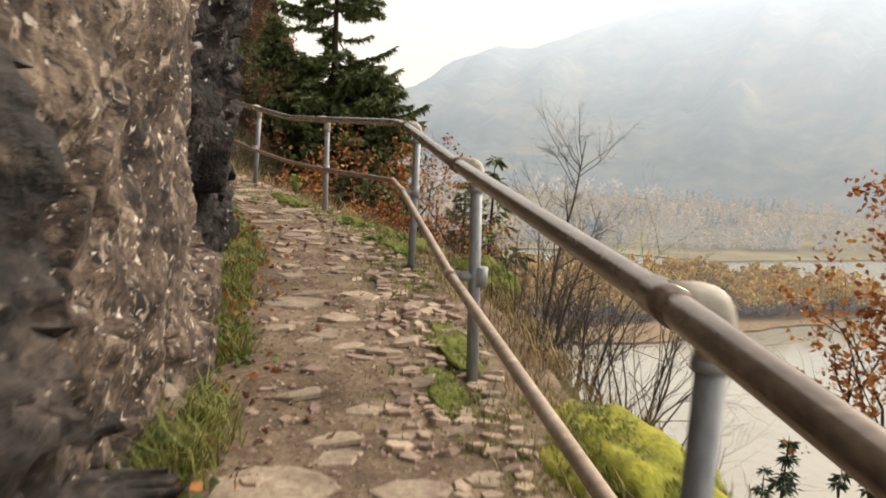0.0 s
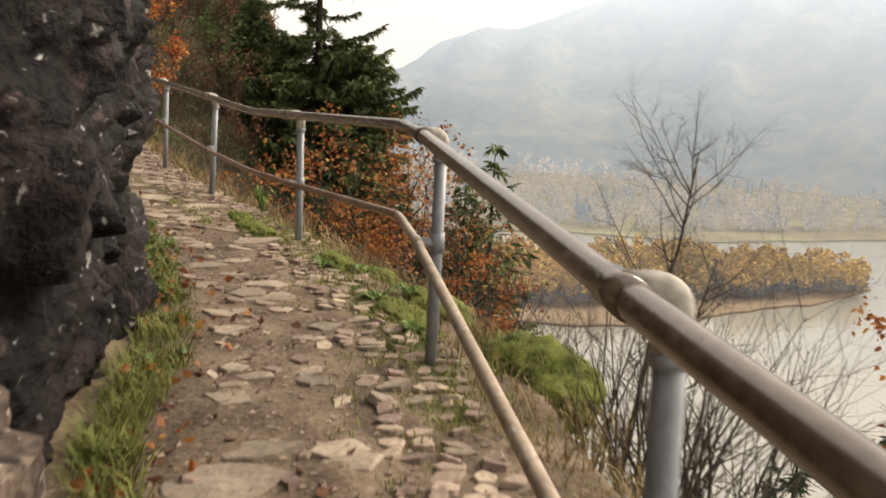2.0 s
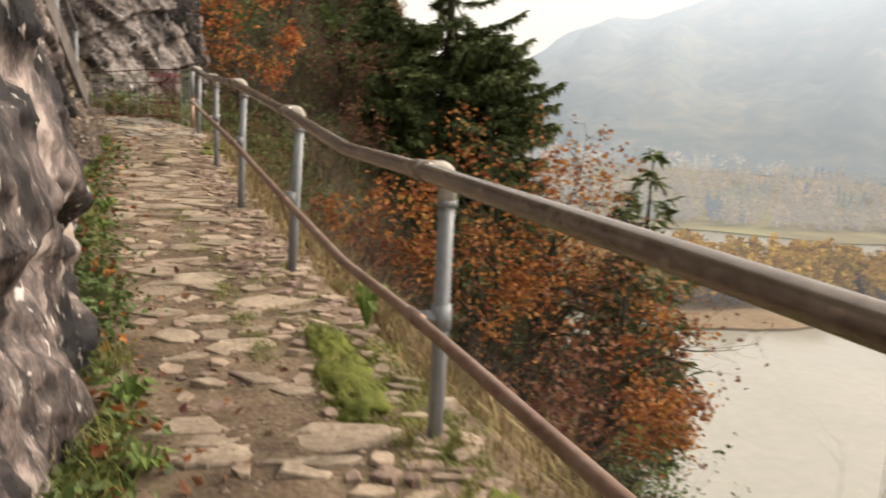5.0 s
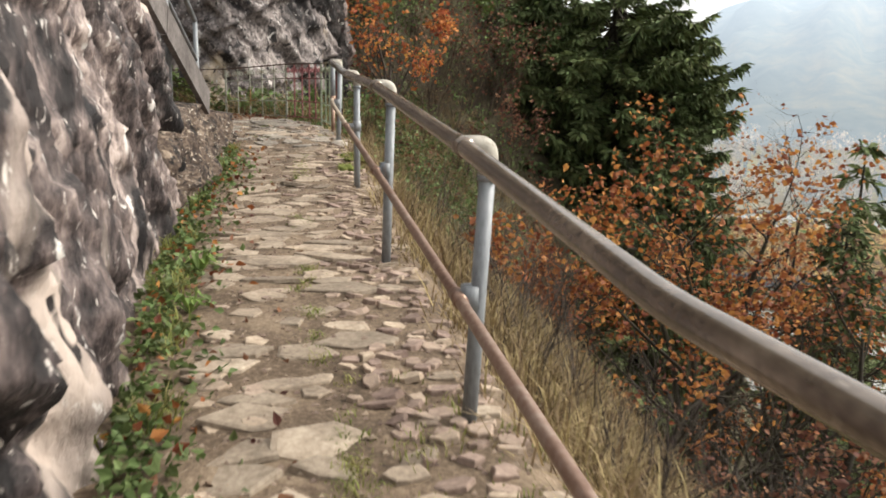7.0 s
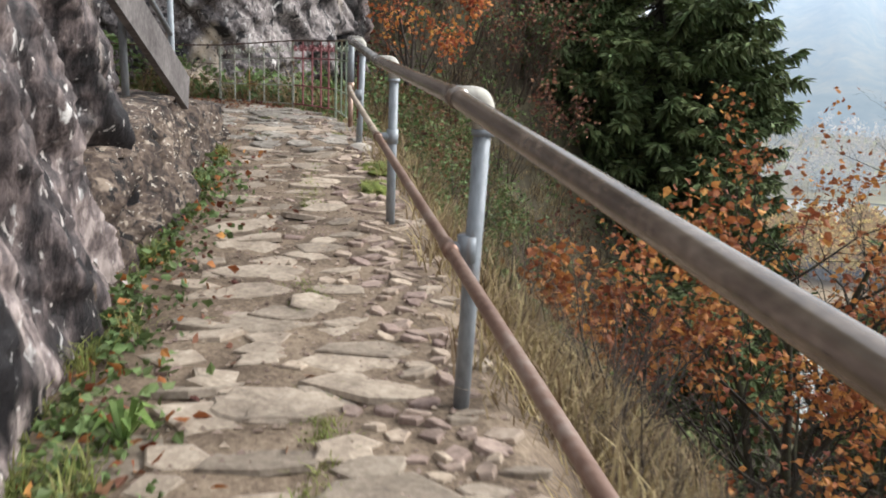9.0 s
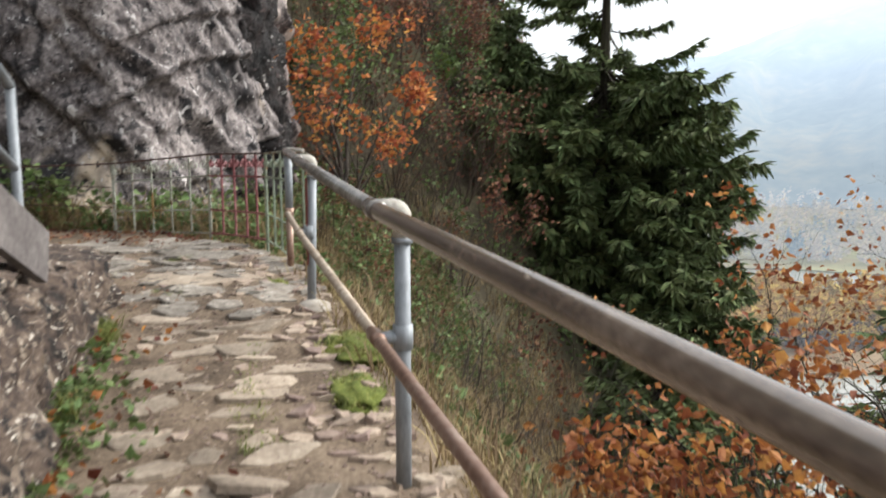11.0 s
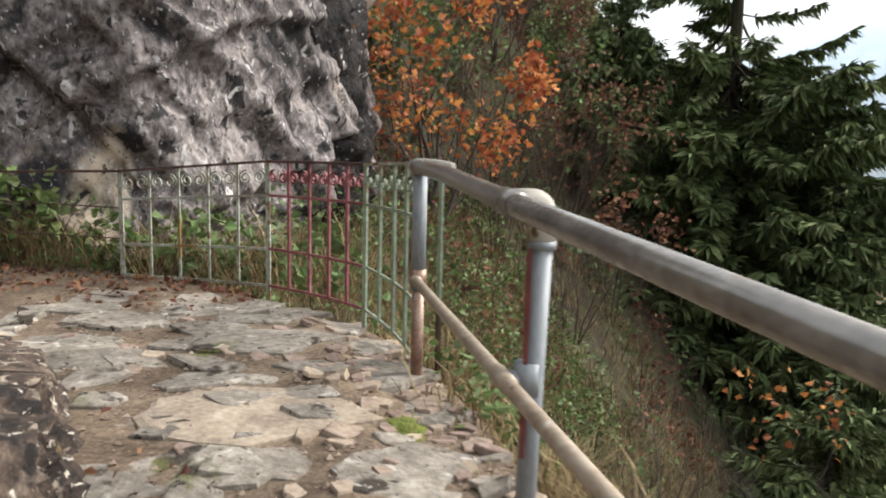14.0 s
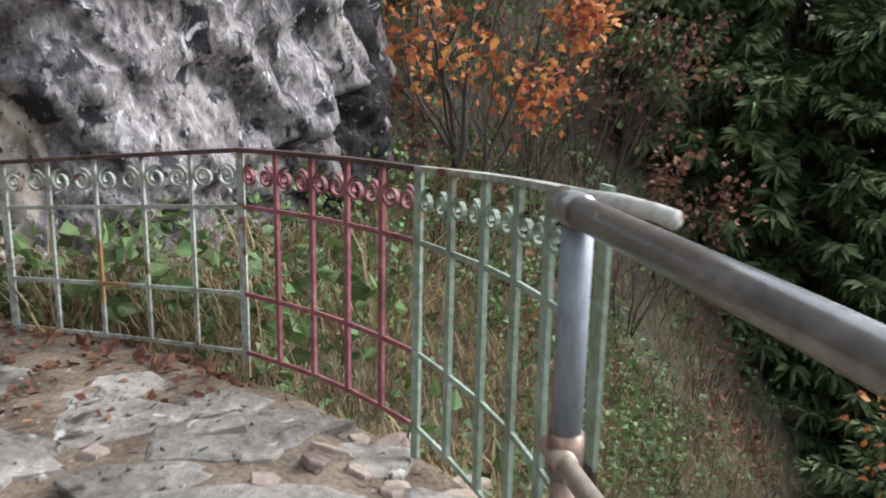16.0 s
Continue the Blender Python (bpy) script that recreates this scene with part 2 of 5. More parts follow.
def crag(p, scale, amount):
    """Broken, faceted relief along slanting joints."""
    q = SLANT @ p
    q = Vector((q.x / scale, q.y / scale, q.z / (scale * 1.9)))
    q += Vector((noise.noise(q * 1.7), noise.noise(q * 1.7 + Vector((9, 2, 5))), noise.noise(q * 1.7 + Vector((3, 8, 1))))) * 0.3
    dist, near = noise.voronoi(q)
    best = -9.0
    for c in near[:4]:
        h = noise.cell_vector(c * 7.31)
        e = q - c
        best = max(best, (h.x - 0.5) * 0.9 + e.dot(Vector((h.y - 0.5, h.z - 0.5, h.x - 0.5))) * 2.7 - e.length_squared * 0.4)
    return amount * (best - 0.35)


def saw(x):
    """A ledge profile: a slow rise and a sharp drop."""
    t = x - math.floor(x)
    return t if t < 0.86 else (1 - t) * 6.14


def slabs(p, sets):
    """Overlapping plates along joint planes; sets: (normal, spacing, depth)."""
    out = 0.0
    for k, (n, gap, depth) in enumerate(sets):
        w = noise.noise(p * 0.55 + Vector((k * 5.1, 2.3, k))) * 0.5 + noise.noise(p * 1.9 + Vector((k, 7, 3))) * 0.1
        x = p.dot(Vector(n).normalized()) / gap + w
        h = noise.cell_vector(Vector((math.floor(x) * 3.7, k * 11.0, math.floor(p.z * 0.7 + p.x * 0.4 + w) * 2.1)))
        out += depth * (saw(x) * (0.5 + h.x) - 0.5 + 0.6 * (h.y - 0.5))
    return out


CLIFF_JOINTS = (((-0.45, -0.5, -0.74), 0.9, 0.17), ((-0.64, -0.7, -0.2), 1.35, 0.13), ((0.3, 0.3, -0.9), 0.62, 0.1), ((-0.5, -0.55, -0.65), 0.31, 0.06))
BANK_JOINTS = (((0.55, -0.78, -0.35), 0.7, 0.12), ((-0.3, -0.4, -0.86), 0.95, 0.1), ((0.5, -0.8, -0.2), 0.23, 0.045), ((-0.2, -0.5, -0.8), 0.27, 0.03))


# ---- the lie of the land ----
POSTS = [(0.74, -1.1, 0.2), (0.487, 1.42, 0.25), (0.182, 3.84, 0.30), (-0.24, 6.29, 0.37), (-1.31, 8.95, 0.31), (-2.585, 11.12, 0.44), (-3.69, 13.06, 0.50), (-4.88, 15.33, 0.59), (-6.13, 17.60, 0.70), (-6.88, 19.05, 0.66)]
FLOOR = [(-6, 0.0), (0, 0.12), (3, 0.2), (5, 0.27), (7, 0.32), (9, 0.36), (11, 0.40), (13.5, 0.47), (15.5, 0.55), (17.2, 0.63), (17.7, 0.68), (20.5, 0.74), (24, 0.8)]
LEFT = [(-6, -0.85), (2.6, -1.02), (3.7, -1.15), (5, -1.35), (6.3, -1.6), (7.3, -1.95), (8.8, -2.6), (10, -3.35), (11.9, -4.6), (13.1, -5.3), (14.2, -5.9), (16, -6.8), (17, -7.25), (17.8, -7.75), (18.4, -8.7), (18.8, -10.6), (24, -11.5)]
EDGE = [(-6, 1.2)] + [(y, x) for x, y, _ in POSTS] + [(19.8, -7.4), (20.3, -8.3), (20.5, -9.5), (21.5, -9.6), (24, -9.3), (26.5, -9.0), (31, -7.5), (39, -6.5), (46, -8.5), (60, -16.0)]


def terrain(x, y):
    """Height of path, bank and hillside."""
    z = along(FLOOR, y)
    u = (x - along(EDGE, y)) * 0.9
    n = fuzz(x * 0.5, y * 0.5, 3.1)
    if 17.8 < y < 20.6:
        z -= 0.1 * soft(-0.4, -0.02, u) * soft(17.9, 18.7, y)
    if u > 0.12:
        w = u - 0.12
        bank = along([(-6, 0.7), (3, 0.65), (5.5, 0.45), (6.8, 0.6), (8.5, 0.35), (10, 0.1)], y)
        steep = along([(-6, 2.6), (6.5, 2.4), (9, 1.25), (13, 1.0), (20, 1.05), (26, 1.3), (32, 1.7), (60, 2.0)], y)
        z -= along([(-6, 0.22), (8, 0.25), (10, 0.5)], y) * min(w, bank) + steep * max(0.0, w - bank) + 0.25 * n * soft(0.2, 2, w)
        z -= max(0.0, w - 9) * 0.9
    elif y > 20.6:
        z += -u * along([(20.6, 0.0), (23.5, 0.1), (25, 1.8), (31, 2.1), (60, 2.3)], y) + 0.6 * n * soft(24, 27, y)
    return z


def bumpy(x, y):
    return 0.02 * fuzz(x * 2.2, y * 2.2) + 0.008 * fuzz(x * 9, y * 9, 5)


v, f = [], []
nu, ys = 44, [(-5 + 0.07 * k) for k in range(int(25.7 / 0.07))]
for y in ys:
    a, b = along(LEFT, y) - 0.5, along(EDGE, y) + 0.5
    for k in range(nu + 1):
        x = a + (b - a) * k / nu
        v.append((x, y, terrain(x, y) + bumpy(x, y) + 0.1 * soft(0.45, 0.0, (x - a))))
for j in range(len(ys) - 1):
    for k in range(nu):
        i = j * (nu + 1) + k
        f.append((i, i + 1, i + nu + 2, i + nu + 1))
path = mesh_object("path", v, f, M["soil"], smooth=True)
tagged(path, "narrow trail of trodden brown soil set with flat stones", "path", kind="structure")

# the wooded hillside below and beyond the trail
v, f = [], []
gx, gy = [-46 + 0.55 * k for k in range(150)], [-8 + 0.5 * k for k in range(140)]
for y in gy:
    for x in gx:
        e, w = along(EDGE, y), along(LEFT, y)
        z = terrain(x, y) - 0.06
        if y < 20.6 and x < e + 0.3:
            z -= 0.6
            z += min(14.0, 1.1 * max(0.0, w - (1.2 if y < 7 else 3.6 if y < 17 else 6.0) - x))
        z += 0.12 * fuzz(x * 1.3, y * 1.3, 8) * soft(0.3, 1.5, abs(x - e))
        v.append((x, y, z))
for j in range(len(gy) - 1):
    for k in range(len(gx) - 1):
        i = j * len(gx) + k
        f.append((i, i + 1, i + len(gx) + 1, i + len(gx)))
hill = mesh_object("ground_hillside", v, f, M["slope"], smooth=True)
tagged(hill, "steep brown hillside of dry brush and moss below the trail", "hillside", kind="structure")


# ---- rock walls beside the trail ----
def rock_face(name, mat, line, heights, lean, rows, label, step=0.05, big=(0.7, 0.22), small=(0.2, 0.07), over=0.0, deep=1.2, seed=0.0, power=1.0, joints=None):
    """A rough rock wall. line: points of its foot from near to far, rock to their left; heights at them; lean: metres it leans back per metre of rise."""
    pts = [Vector((*p, 0)) for p in line]
    foot, high = [], []
    for (a, b), (h0, h1) in zip(zip(pts, pts[1:]), zip(heights, heights[1:])):
        m = max(2, int((b - a).length / step))
        for k in range(m):
            foot.append(a.lerp(b, k / m))
            high.append(h0 + (h1 - h0) * k / m)
    foot.append(pts[-1])
    high.append(heights[-1])
    for _ in range(6):
        foot = [foot[0]] + [(a + b * 2 + c) / 4 for a, b, c in zip(foot, foot[1:], foot[2:])] + [foot[-1]]
    v, f = [], []
    top = rows // 5
    place, way, rough = [], [], np.zeros((len(foot), rows + top))
    for i, p in enumerate(foot):
        d = foot[min(i + 1, len(foot) - 1)] - foot[max(i - 1, 0)]
        back = Vector((-d.y, d.x, 0)).normalized()
        z0 = along(FLOOR, p.y) - 0.15
        for j in range(rows + top):
            t = min(1.0, j / (rows - 1)) ** power
            h = high[i] * t
            q = p + back * (lean * h + over * math.sin(t * 3)) + Vector((0, 0, z0 + h))
            if j >= rows:
                g = (j - rows + 1) / top
                q += back * deep * g + Vector((0, 0, 0.12 * g * deep))
            s = q + Vector((seed, seed * 1.7, seed * 0.6))
            if joints:
                r = slabs(s, joints) + crag(s, small[0] * 0.4, small[1] * 0.2) + 0.05 * fuzz(s.x, s.y, s.z * 0.7) + 0.02 * fuzz(s.x * 6, s.y * 6, s.z * 6)
            else:
                r = crag(s, *big) + crag(s, *small) + crag(s, small[0] * 0.36, small[1] * 0.34) + 0.12 * fuzz(s.x, s.y, s.z * 0.7) + 0.028 * fuzz(s.x * 6, s.y * 6, s.z * 6)
            rough[i, j] = r * (0.45 + 0.55 * soft(0, 0.4, h))
            place.append(q)
            way.append(back)
    for k, r in enumerate(rough.ravel()):
        over_top = k % (rows + top) >= rows
        v.append(tuple(place[k] - way[k] * float(r) + Vector((0, 0, 0.4 * float(r) if over_top else 0))))
    n = rows + top
    for i in range(len(foot) - 1):
        for j in range(n - 1):
            a = i * n + j
            f.append((a, a + n, a + n + 1, a + 1))
    return tagged(mesh_object(name, v, f, mat, smooth=True), label, "rock", kind="structure")


rock_face("rock_wall", M["rock_tan"], [(-0.95, -5), (-1.05, 0), (-1.08, 1.9), (-1.03, 2.7), (-1.08, 3.65), (-1.32, 4.35), (-1.8, 4.95)], [5, 5, 5, 5, 5, 5, 5], 0.01, 190, "tall brown rock face speckled with pale lichen", seed=1.0, step=0.03, big=(0.8, 0.1), small=(0.2, 0.03), power=1.25)
rock_face("rock_wall", M["rock_black"], [(-0.62, -1.5), (-0.66, 0.4), (-0.7, 1.2), (-0.77, 2.0), (-0.94, 2.45), (-1.3, 2.72)], [1.9, 1.8, 1.7, 1.4, 0.9, 0.6], 0.21, 70, "dark jagged outcrop at the foot of the rock face", seed=5.5, step=0.03, big=(0.55, 0.22), small=(0.17, 0.07), deep=0.6)
rock_face("rock_wall", M["rock_dark"], [(-2.0, 4.25), (-1.52, 4.62), (-1.49, 5.0), (-1.55, 5.5), (-1.7, 6.2), (-1.92, 6.8), (-2.5, 7.15), (-3.5, 7.3)], [5] * 8, -0.01, 190, "dark wet basalt buttress with few lichen spots", seed=4.0, step=0.03, big=(0.55, 0.16), small=(0.16, 0.055), power=1.25)
rock_face("rock_wall", M["rock_violet"], [(-2.5, 6.7), (-2.08, 7.4), (-2.45, 8.6), (-3.12, 9.7), (-3.74, 10.6), (-4.48, 11.7), (-5.18, 12.9), (-5.7, 13.8), (-6.0, 14.35), (-6.5, 14.5)], [2.6, 2.4, 2.1, 1.8, 1.9, 2.1, 2.05, 1.8, 1.3, 1.1], 0.13, 80, "violet-grey rock bank streaked black and white with lichen", seed=7.0, step=0.035, deep=3.0, big=(1.0, 0.3), small=(0.28, 0.07), joints=BANK_JOINTS)
rock_face("rock_wall", M["rock_tan"], [(-5.3, 13.0), (-5.72, 14.0), (-6.05, 14.8), (-6.72, 15.9), (-7.15, 16.9), (-7.65, 17.8), (-8.4, 18.35), (-10.4, 18.7)], [0.5, 0.75, 0.85, 0.8, 0.58, 0.45, 0.38, 0.4], 0.35, 30, "low pale rock bank beside the landing", seed=2.0, deep=3.5, big=(0.4, 0.13), small=(0.13, 0.05), step=0.035)
rock_face("rock_wall", M["cliff"], [(-16, 18.3), (-12.2, 20.15), (-10.6, 20.65), (-9.8, 20.9), (-9.45, 21.4), (-9.3, 22.1), (-9.2, 23.2), (-9.2, 24.0), (-9.6, 24.7), (-11.5, 25.6)], [9] * 10, 0.02, 230, "tall grey cliff with pale lichen and dark cracks", step=0.04, big=(1.6, 0.42), small=(0.5, 0.2), seed=12.3, power=1.15, joints=CLIFF_JOINTS)
rock_face("rock_wall", M["rock_violet"], [(-10.4, 24.1), (-9.55, 24.5), (-9.3, 25.1), (-9.5, 25.8), (-11, 26.4)], [9] * 5, 0.03, 130, "dark wet rock buttress beside the cliff", step=0.05, big=(0.9, 0.3), small=(0.3, 0.12), seed=13.0, joints=CLIFF_JOINTS)
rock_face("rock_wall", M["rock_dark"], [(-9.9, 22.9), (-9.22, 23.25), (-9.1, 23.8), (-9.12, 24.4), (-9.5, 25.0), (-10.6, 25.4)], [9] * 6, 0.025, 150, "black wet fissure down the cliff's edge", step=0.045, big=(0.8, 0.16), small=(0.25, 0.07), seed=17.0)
CREST = [(-9.9, 26.8), (-9.1, 29.2), (-8.3, 32.0), (-7.5, 35.0), (-6.7, 38.5), (-7.2, 42.0)]
rock_face("rock_wall", M["moss_rock"], CREST, [7.5, 8, 7.5, 6.5, 5.2, 4], 0.32, 110, "steep brown hillside rock cushioned with green moss", step=0.09, big=(1.6, 0.5), small=(0.5, 0.16), seed=21.0, deep=4.0)

# ---- lake and far shore ----
LAKE = -100.0
v = [(-4900, -300, LAKE), (4900, -300, LAKE), (4900, 4900, LAKE), (-4900, 4900, LAKE)]
tagged(mesh_object("water_lake", v, [(0, 1, 2, 3)], M["water"]), "wide calm grey lake far below the trail", "lake", kind="structure")

# ---- pipe railing along the drop ----
M["elbow"] = material("weathered_pale_fitting", [(0.22, 0.2, 0.17), (0.4, 0.37, 0.32), (0.52, 0.49, 0.42)], 9, 0.75, 0.1, bump=0.25, fine=50, spots=[((0.12, 0.08, 0.05), 9, 0.36)], bump_dist=0.004)
LEAN = {2: -0.045, 5: 0.05, 6: 0.03, 8: 0.028}


def inward(i, d=0.095):
    a, b = POSTS[max(i - 1, 0)], POSTS[min(i + 1, len(POSTS) - 1)]
    n = Vector((-(b[1] - a[1]), b[0] - a[0], 0)).normalized()
    if i == len(POSTS) - 1:
        d = 0.015
    return Vector((POSTS[i][0], POSTS[i][1], 0)) + n * (d - LEAN.get(i, 0.0)), n


TOP = [1.11, 1.197, 1.265, 1.38, 1.35, 1.42, 1.545, 1.56, 1.637, 1.643]
LOW = [0.70, 0.73, 0.745, 0.89, 0.83, 0.875, 1.04, 1.10, 1.165, 1.125]
railing = thing("pipe_railing", "galvanised and rust-brown steel pipe railing along the cliff edge", "railing", (POSTS[0][0], POSTS[0][1], POSTS[0][2] - 0.1))
BASE = railing.location.copy()


def rail_line(zs, kink):
    pts = []
    for i, z in enumerate(zs):
        p, _ = inward(i)
        pts.append(Vector((p.x, p.y, z)))
        if i == 3:
            pts.append(Vector((-0.45, 7.0, kink)))
        if i == 8 and kink > 1.2:
            m = (inward(8)[0] + inward(9)[0]) / 2
            pts.append(Vector((m.x, m.y, 1.652)))
        if i == 4:
            pts.append(Vector((-1.85, 9.66, z - (0.012 if kink > 1.2 else 0.0))))
    return pts


top_line, low_line = rail_line(TOP, 1.392), rail_line(LOW, 0.905)
top_curve = rounded(top_line, 0.1, 6)
cut = max(k for k, q in enumerate(top_curve) if q.y < 15.5)
tube_object("top_rail", top_curve[:cut + 1], 0.031, M["rail"], railing, "thick worn brown top pipe", 28, BASE)
tube_object("top_rail", top_curve[cut:], 0.031, M["rail_grey"], railing, "thick worn grey top pipe", 28, BASE)
low_curve = rounded(low_line, 0.1, 6)
cut = max(k for k, q in enumerate(low_curve) if q.y < 7.0)
tube_object("lower_rail", low_curve[:cut + 1], 0.022, M["rust_pale"], railing, "thinner pale worn lower pipe", 20, BASE)
last_cut = max(k for k, q in enumerate(low_curve) if q.y < 15.5)
tube_object("lower_rail", low_curve[cut:last_cut + 1], 0.022, M["rust"], railing, "thinner rusty lower pipe", 20, BASE)
tube_object("lower_rail", low_curve[last_cut:], 0.022, M["rust_pale"], railing, "thinner pale worn lower pipe", 20, BASE)
for i, (x, y, z) in enumerate(POSTS):
    q, n = inward(i)
    t, l = TOP[i], LOW[i]
    last = i == len(POSTS) - 1
    foot = Vector((x, y, z - 0.25))
    out = n * -LEAN.get(i, 0.0)
    head = Vector((x, y, t)) + out
    tall = Vector((x, y, t - 0.06)) + out
    if last:
        tube_object("post", [Vector((x, y, l - 0.02)), Vector((x, y, t - 0.02))], 0.033, M["pipe"], railing, "grey upper length of the end post", 14, BASE)
        tube_object("post", [Vector((x, y, z - 0.25)), Vector((x, y, l + 0.03))], 0.029, M["rust"], railing, "rusted lower length of the end post", 14, BASE)
        tube_object("collar", [Vector((x, y, l - 0.03)), Vector((x, y, l + 0.05))], 0.039, M["rust"], railing, "", 14, BASE)
    else:
        tube_object("post", [foot, tall], 0.029, M["pipe"], railing, "", 14, BASE)
        arch = rounded([tall - Vector((0, 0, 0.05)), head + Vector((0, 0, 0.004)), Vector((q.x, q.y, t + 0.003))], 0.045, 7)
        tube_object("elbow", arch, [0.0345] * len(arch), M["elbow"], railing, "worn pale elbow over the top pipe", 14, BASE)
        tube_object("collar", [tall - Vector((0, 0, 0.062)), tall - Vector((0, 0, 0.04))], 0.0375, M["pipe"], railing, "", 14, BASE)
    m = Vector((x, y, l))
    tube_object("bracket", [m, Vector((q.x, q.y, l))], 0.024, M["pipe"], railing, "pale stub bracket to the lower pipe", 10, BASE)
    tube_object("clamp", [m - Vector((0, 0, 0.045)), m + Vector((0, 0, 0.045))], 0.037, M["pipe"], railing, "", 12, BASE)
    for line, r in ((top_line, 0.036), (low_line, 0.027)):
        k = min(range(len(line)), key=lambda s: (line[s].xy - q.xy).length)
        d = (line[min(k + 1, len(line) - 1)] - line[max(k - 1, 0)]).normalized()
        c = line[k]
        tube_object("sleeve", [c - d * 0.055, c + d * 0.055], r, M["rail" if y < 15 else "rail_grey"] if r > 0.03 else M["rust_pale" if y < 6.5 or y > 16 else "rust"], railing, "", 24, BASE)
ends = top_line[-1]
tube_object("rail_end", [ends + Vector((0.0, 0.02, 0.008)), Vector((-6.80, 19.02, 1.66)), Vector((-6.735, 18.965, 1.658)), Vector((-6.7, 18.93, 1.652))], [0.03, 0.02, 0.017, 0.019], M["elbow"], railing, "bent open pale end of the old top pipe", 14, BASE)
# streak of old red paint down one post
sx, sy = POSTS[8][0], POSTS[8][1]
sv, sf = [], []
for k, zz in enumerate((0.95, 1.05, 1.2, 1.38, 1.52)):
    for j in range(4):
        a = radians(266 + (8 + 4 * (k % 2)) * (j - 1.5))
        sv.append((sx + math.cos(a) * 0.0297 - BASE.x, sy + math.sin(a) * 0.0297 - BASE.y, zz - BASE.z))
for k in range(4):
    for j in range(3):
        i = k * 4 + j
        sf.append((i, i + 1, i + 5, i + 4))
M["old_red"] = material("old_red_primer", [(0.1, 0.03, 0.025), (0.2, 0.06, 0.05)], 12, 0.8)
mesh_object("paint_streak", sv, sf, M["old_red"], railing, "peeling strip of dark red paint")
# pale footing lump under one post
bm = bmesh.new()
bmesh.ops.create_icosphere(bm, subdivisions=3, radius=0.115)
for w in bm.verts:
    w.co *= 1 + 0.25 * fuzz(w.co.x * 6, w.co.y * 6, w.co.z * 6)
    w.co.z *= 0.55
M["lime"] = material("pale_concrete", [(0.28, 0.24, 0.2), (0.48, 0.44, 0.38)], 8, 0.9, bump=0.5)
foot = part("post_footing", bm, M["lime"], None, smooth=True)
foot.location = (-6.1, 17.58, 0.66)
tagged(foot, "pale lump of concrete round a post's foot", "footing")

# ---- wrought-iron fence round the landing ----
M["paint_white"] = material("flaking_white_green_paint", [(0.12, 0.085, 0.055), (0.27, 0.27, 0.22), (0.44, 0.46, 0.4)], 7, 0.7, bump=0.3, fine=40, spots=[((0.22, 0.13, 0.05), 3.5, 0.42), ((0.12, 0.06, 0.035), 9, 0.38)], bump_dist=0.003)
M["paint_red"] = material("faded_red_paint", [(0.1, 0.035, 0.035), (0.22, 0.075, 0.08), (0.33, 0.17, 0.17)], 7, 0.65, bump=0.3, fine=40, bump_dist=0.003)
M["paint_green"] = material("faded_green_paint", [(0.13, 0.11, 0.07), (0.23, 0.27, 0.2), (0.36, 0.41, 0.33)], 6, 0.7, bump=0.3, fine=40, spots=[((0.25, 0.13, 0.06), 7, 0.33)], bump_dist=0.003)
M["old_iron"] = material("dark_rusted_iron", [(0.03, 0.02, 0.018), (0.08, 0.045, 0.038), (0.16, 0.09, 0.07)], 8, 0.7, 0.3, bump=0.3, fine=50, bump_dist=0.003)
FENCE = [((-6.87, 19.11), 1.66, 0.66), ((-7.42, 19.79), 1.605, 0.785), ((-8.27, 20.28), 1.575, 0.77), ((-9.38, 20.30), 1.47, 0.76), ((-10.7, 20.15), 1.42, 0.8)]
fence = thing("iron_fence", "old wrought-iron fence with scrolls in flaking white, red and green paint", "fence", (-8.27, 20.28, 0.72))
FB = fence.location.copy()


def bar(name, a, b, w, d, mat, parent, label="", turn=0.0):
    """A flat bar from a to b, w wide across the fence line and d deep."""
    a, b = Vector(a) - FB, Vector(b) - FB
    along_it = (b - a).normalized()
    ref = Vector((math.cos(turn), math.sin(turn), 0))
    s = (ref - along_it * ref.dot(along_it)).normalized()
    if abs(along_it.z) < 0.7:
        s = Vector((0, 0, 1)) - along_it * along_it.z
        s.normalize()
    u = along_it.cross(s)
    vs = [tuple(p + s * i * w / 2 + u * j * d / 2) for p in (a, b) for i, j in ((-1, -1), (1, -1), (1, 1), (-1, 1))]
    fs = [(0, 1, 2, 3), (7, 6, 5, 4), (0, 4, 5, 1), (1, 5, 6, 2), (2, 6, 7, 3), (3, 7, 4, 0)]
    return mesh_object(name, vs, fs, mat, parent, label)


def curl(c, ax, up, r, flip, mat, parent):
    """A flat scroll: a spiral strip lying in the fence's plane."""
    v, f = [], []
    nrm = ax.cross(up)
    n = 18
    for k in range(n + 1):
        t = k / n
        ang = radians(90) + flip * radians(560) * t
        rr = r * (1 - 0.72 * t)
        o = c - FB + (ax * math.cos(ang) + up * math.sin(ang)) * rr
        e = (ax * math.cos(ang) + up * math.sin(ang)) * 0.004
        for i, j in ((-1, -1), (1, -1), (1, 1), (-1, 1)):
            v.append(tuple(o + e * i + nrm * 0.008 * j))
    for k in range(n):
        for j in range(4):
            a, b = k * 4 + j, k * 4 + (j + 1) % 4
            f.append((a, b, b + 4, a + 4))
    return mesh_object("scroll", v, f, mat, parent)


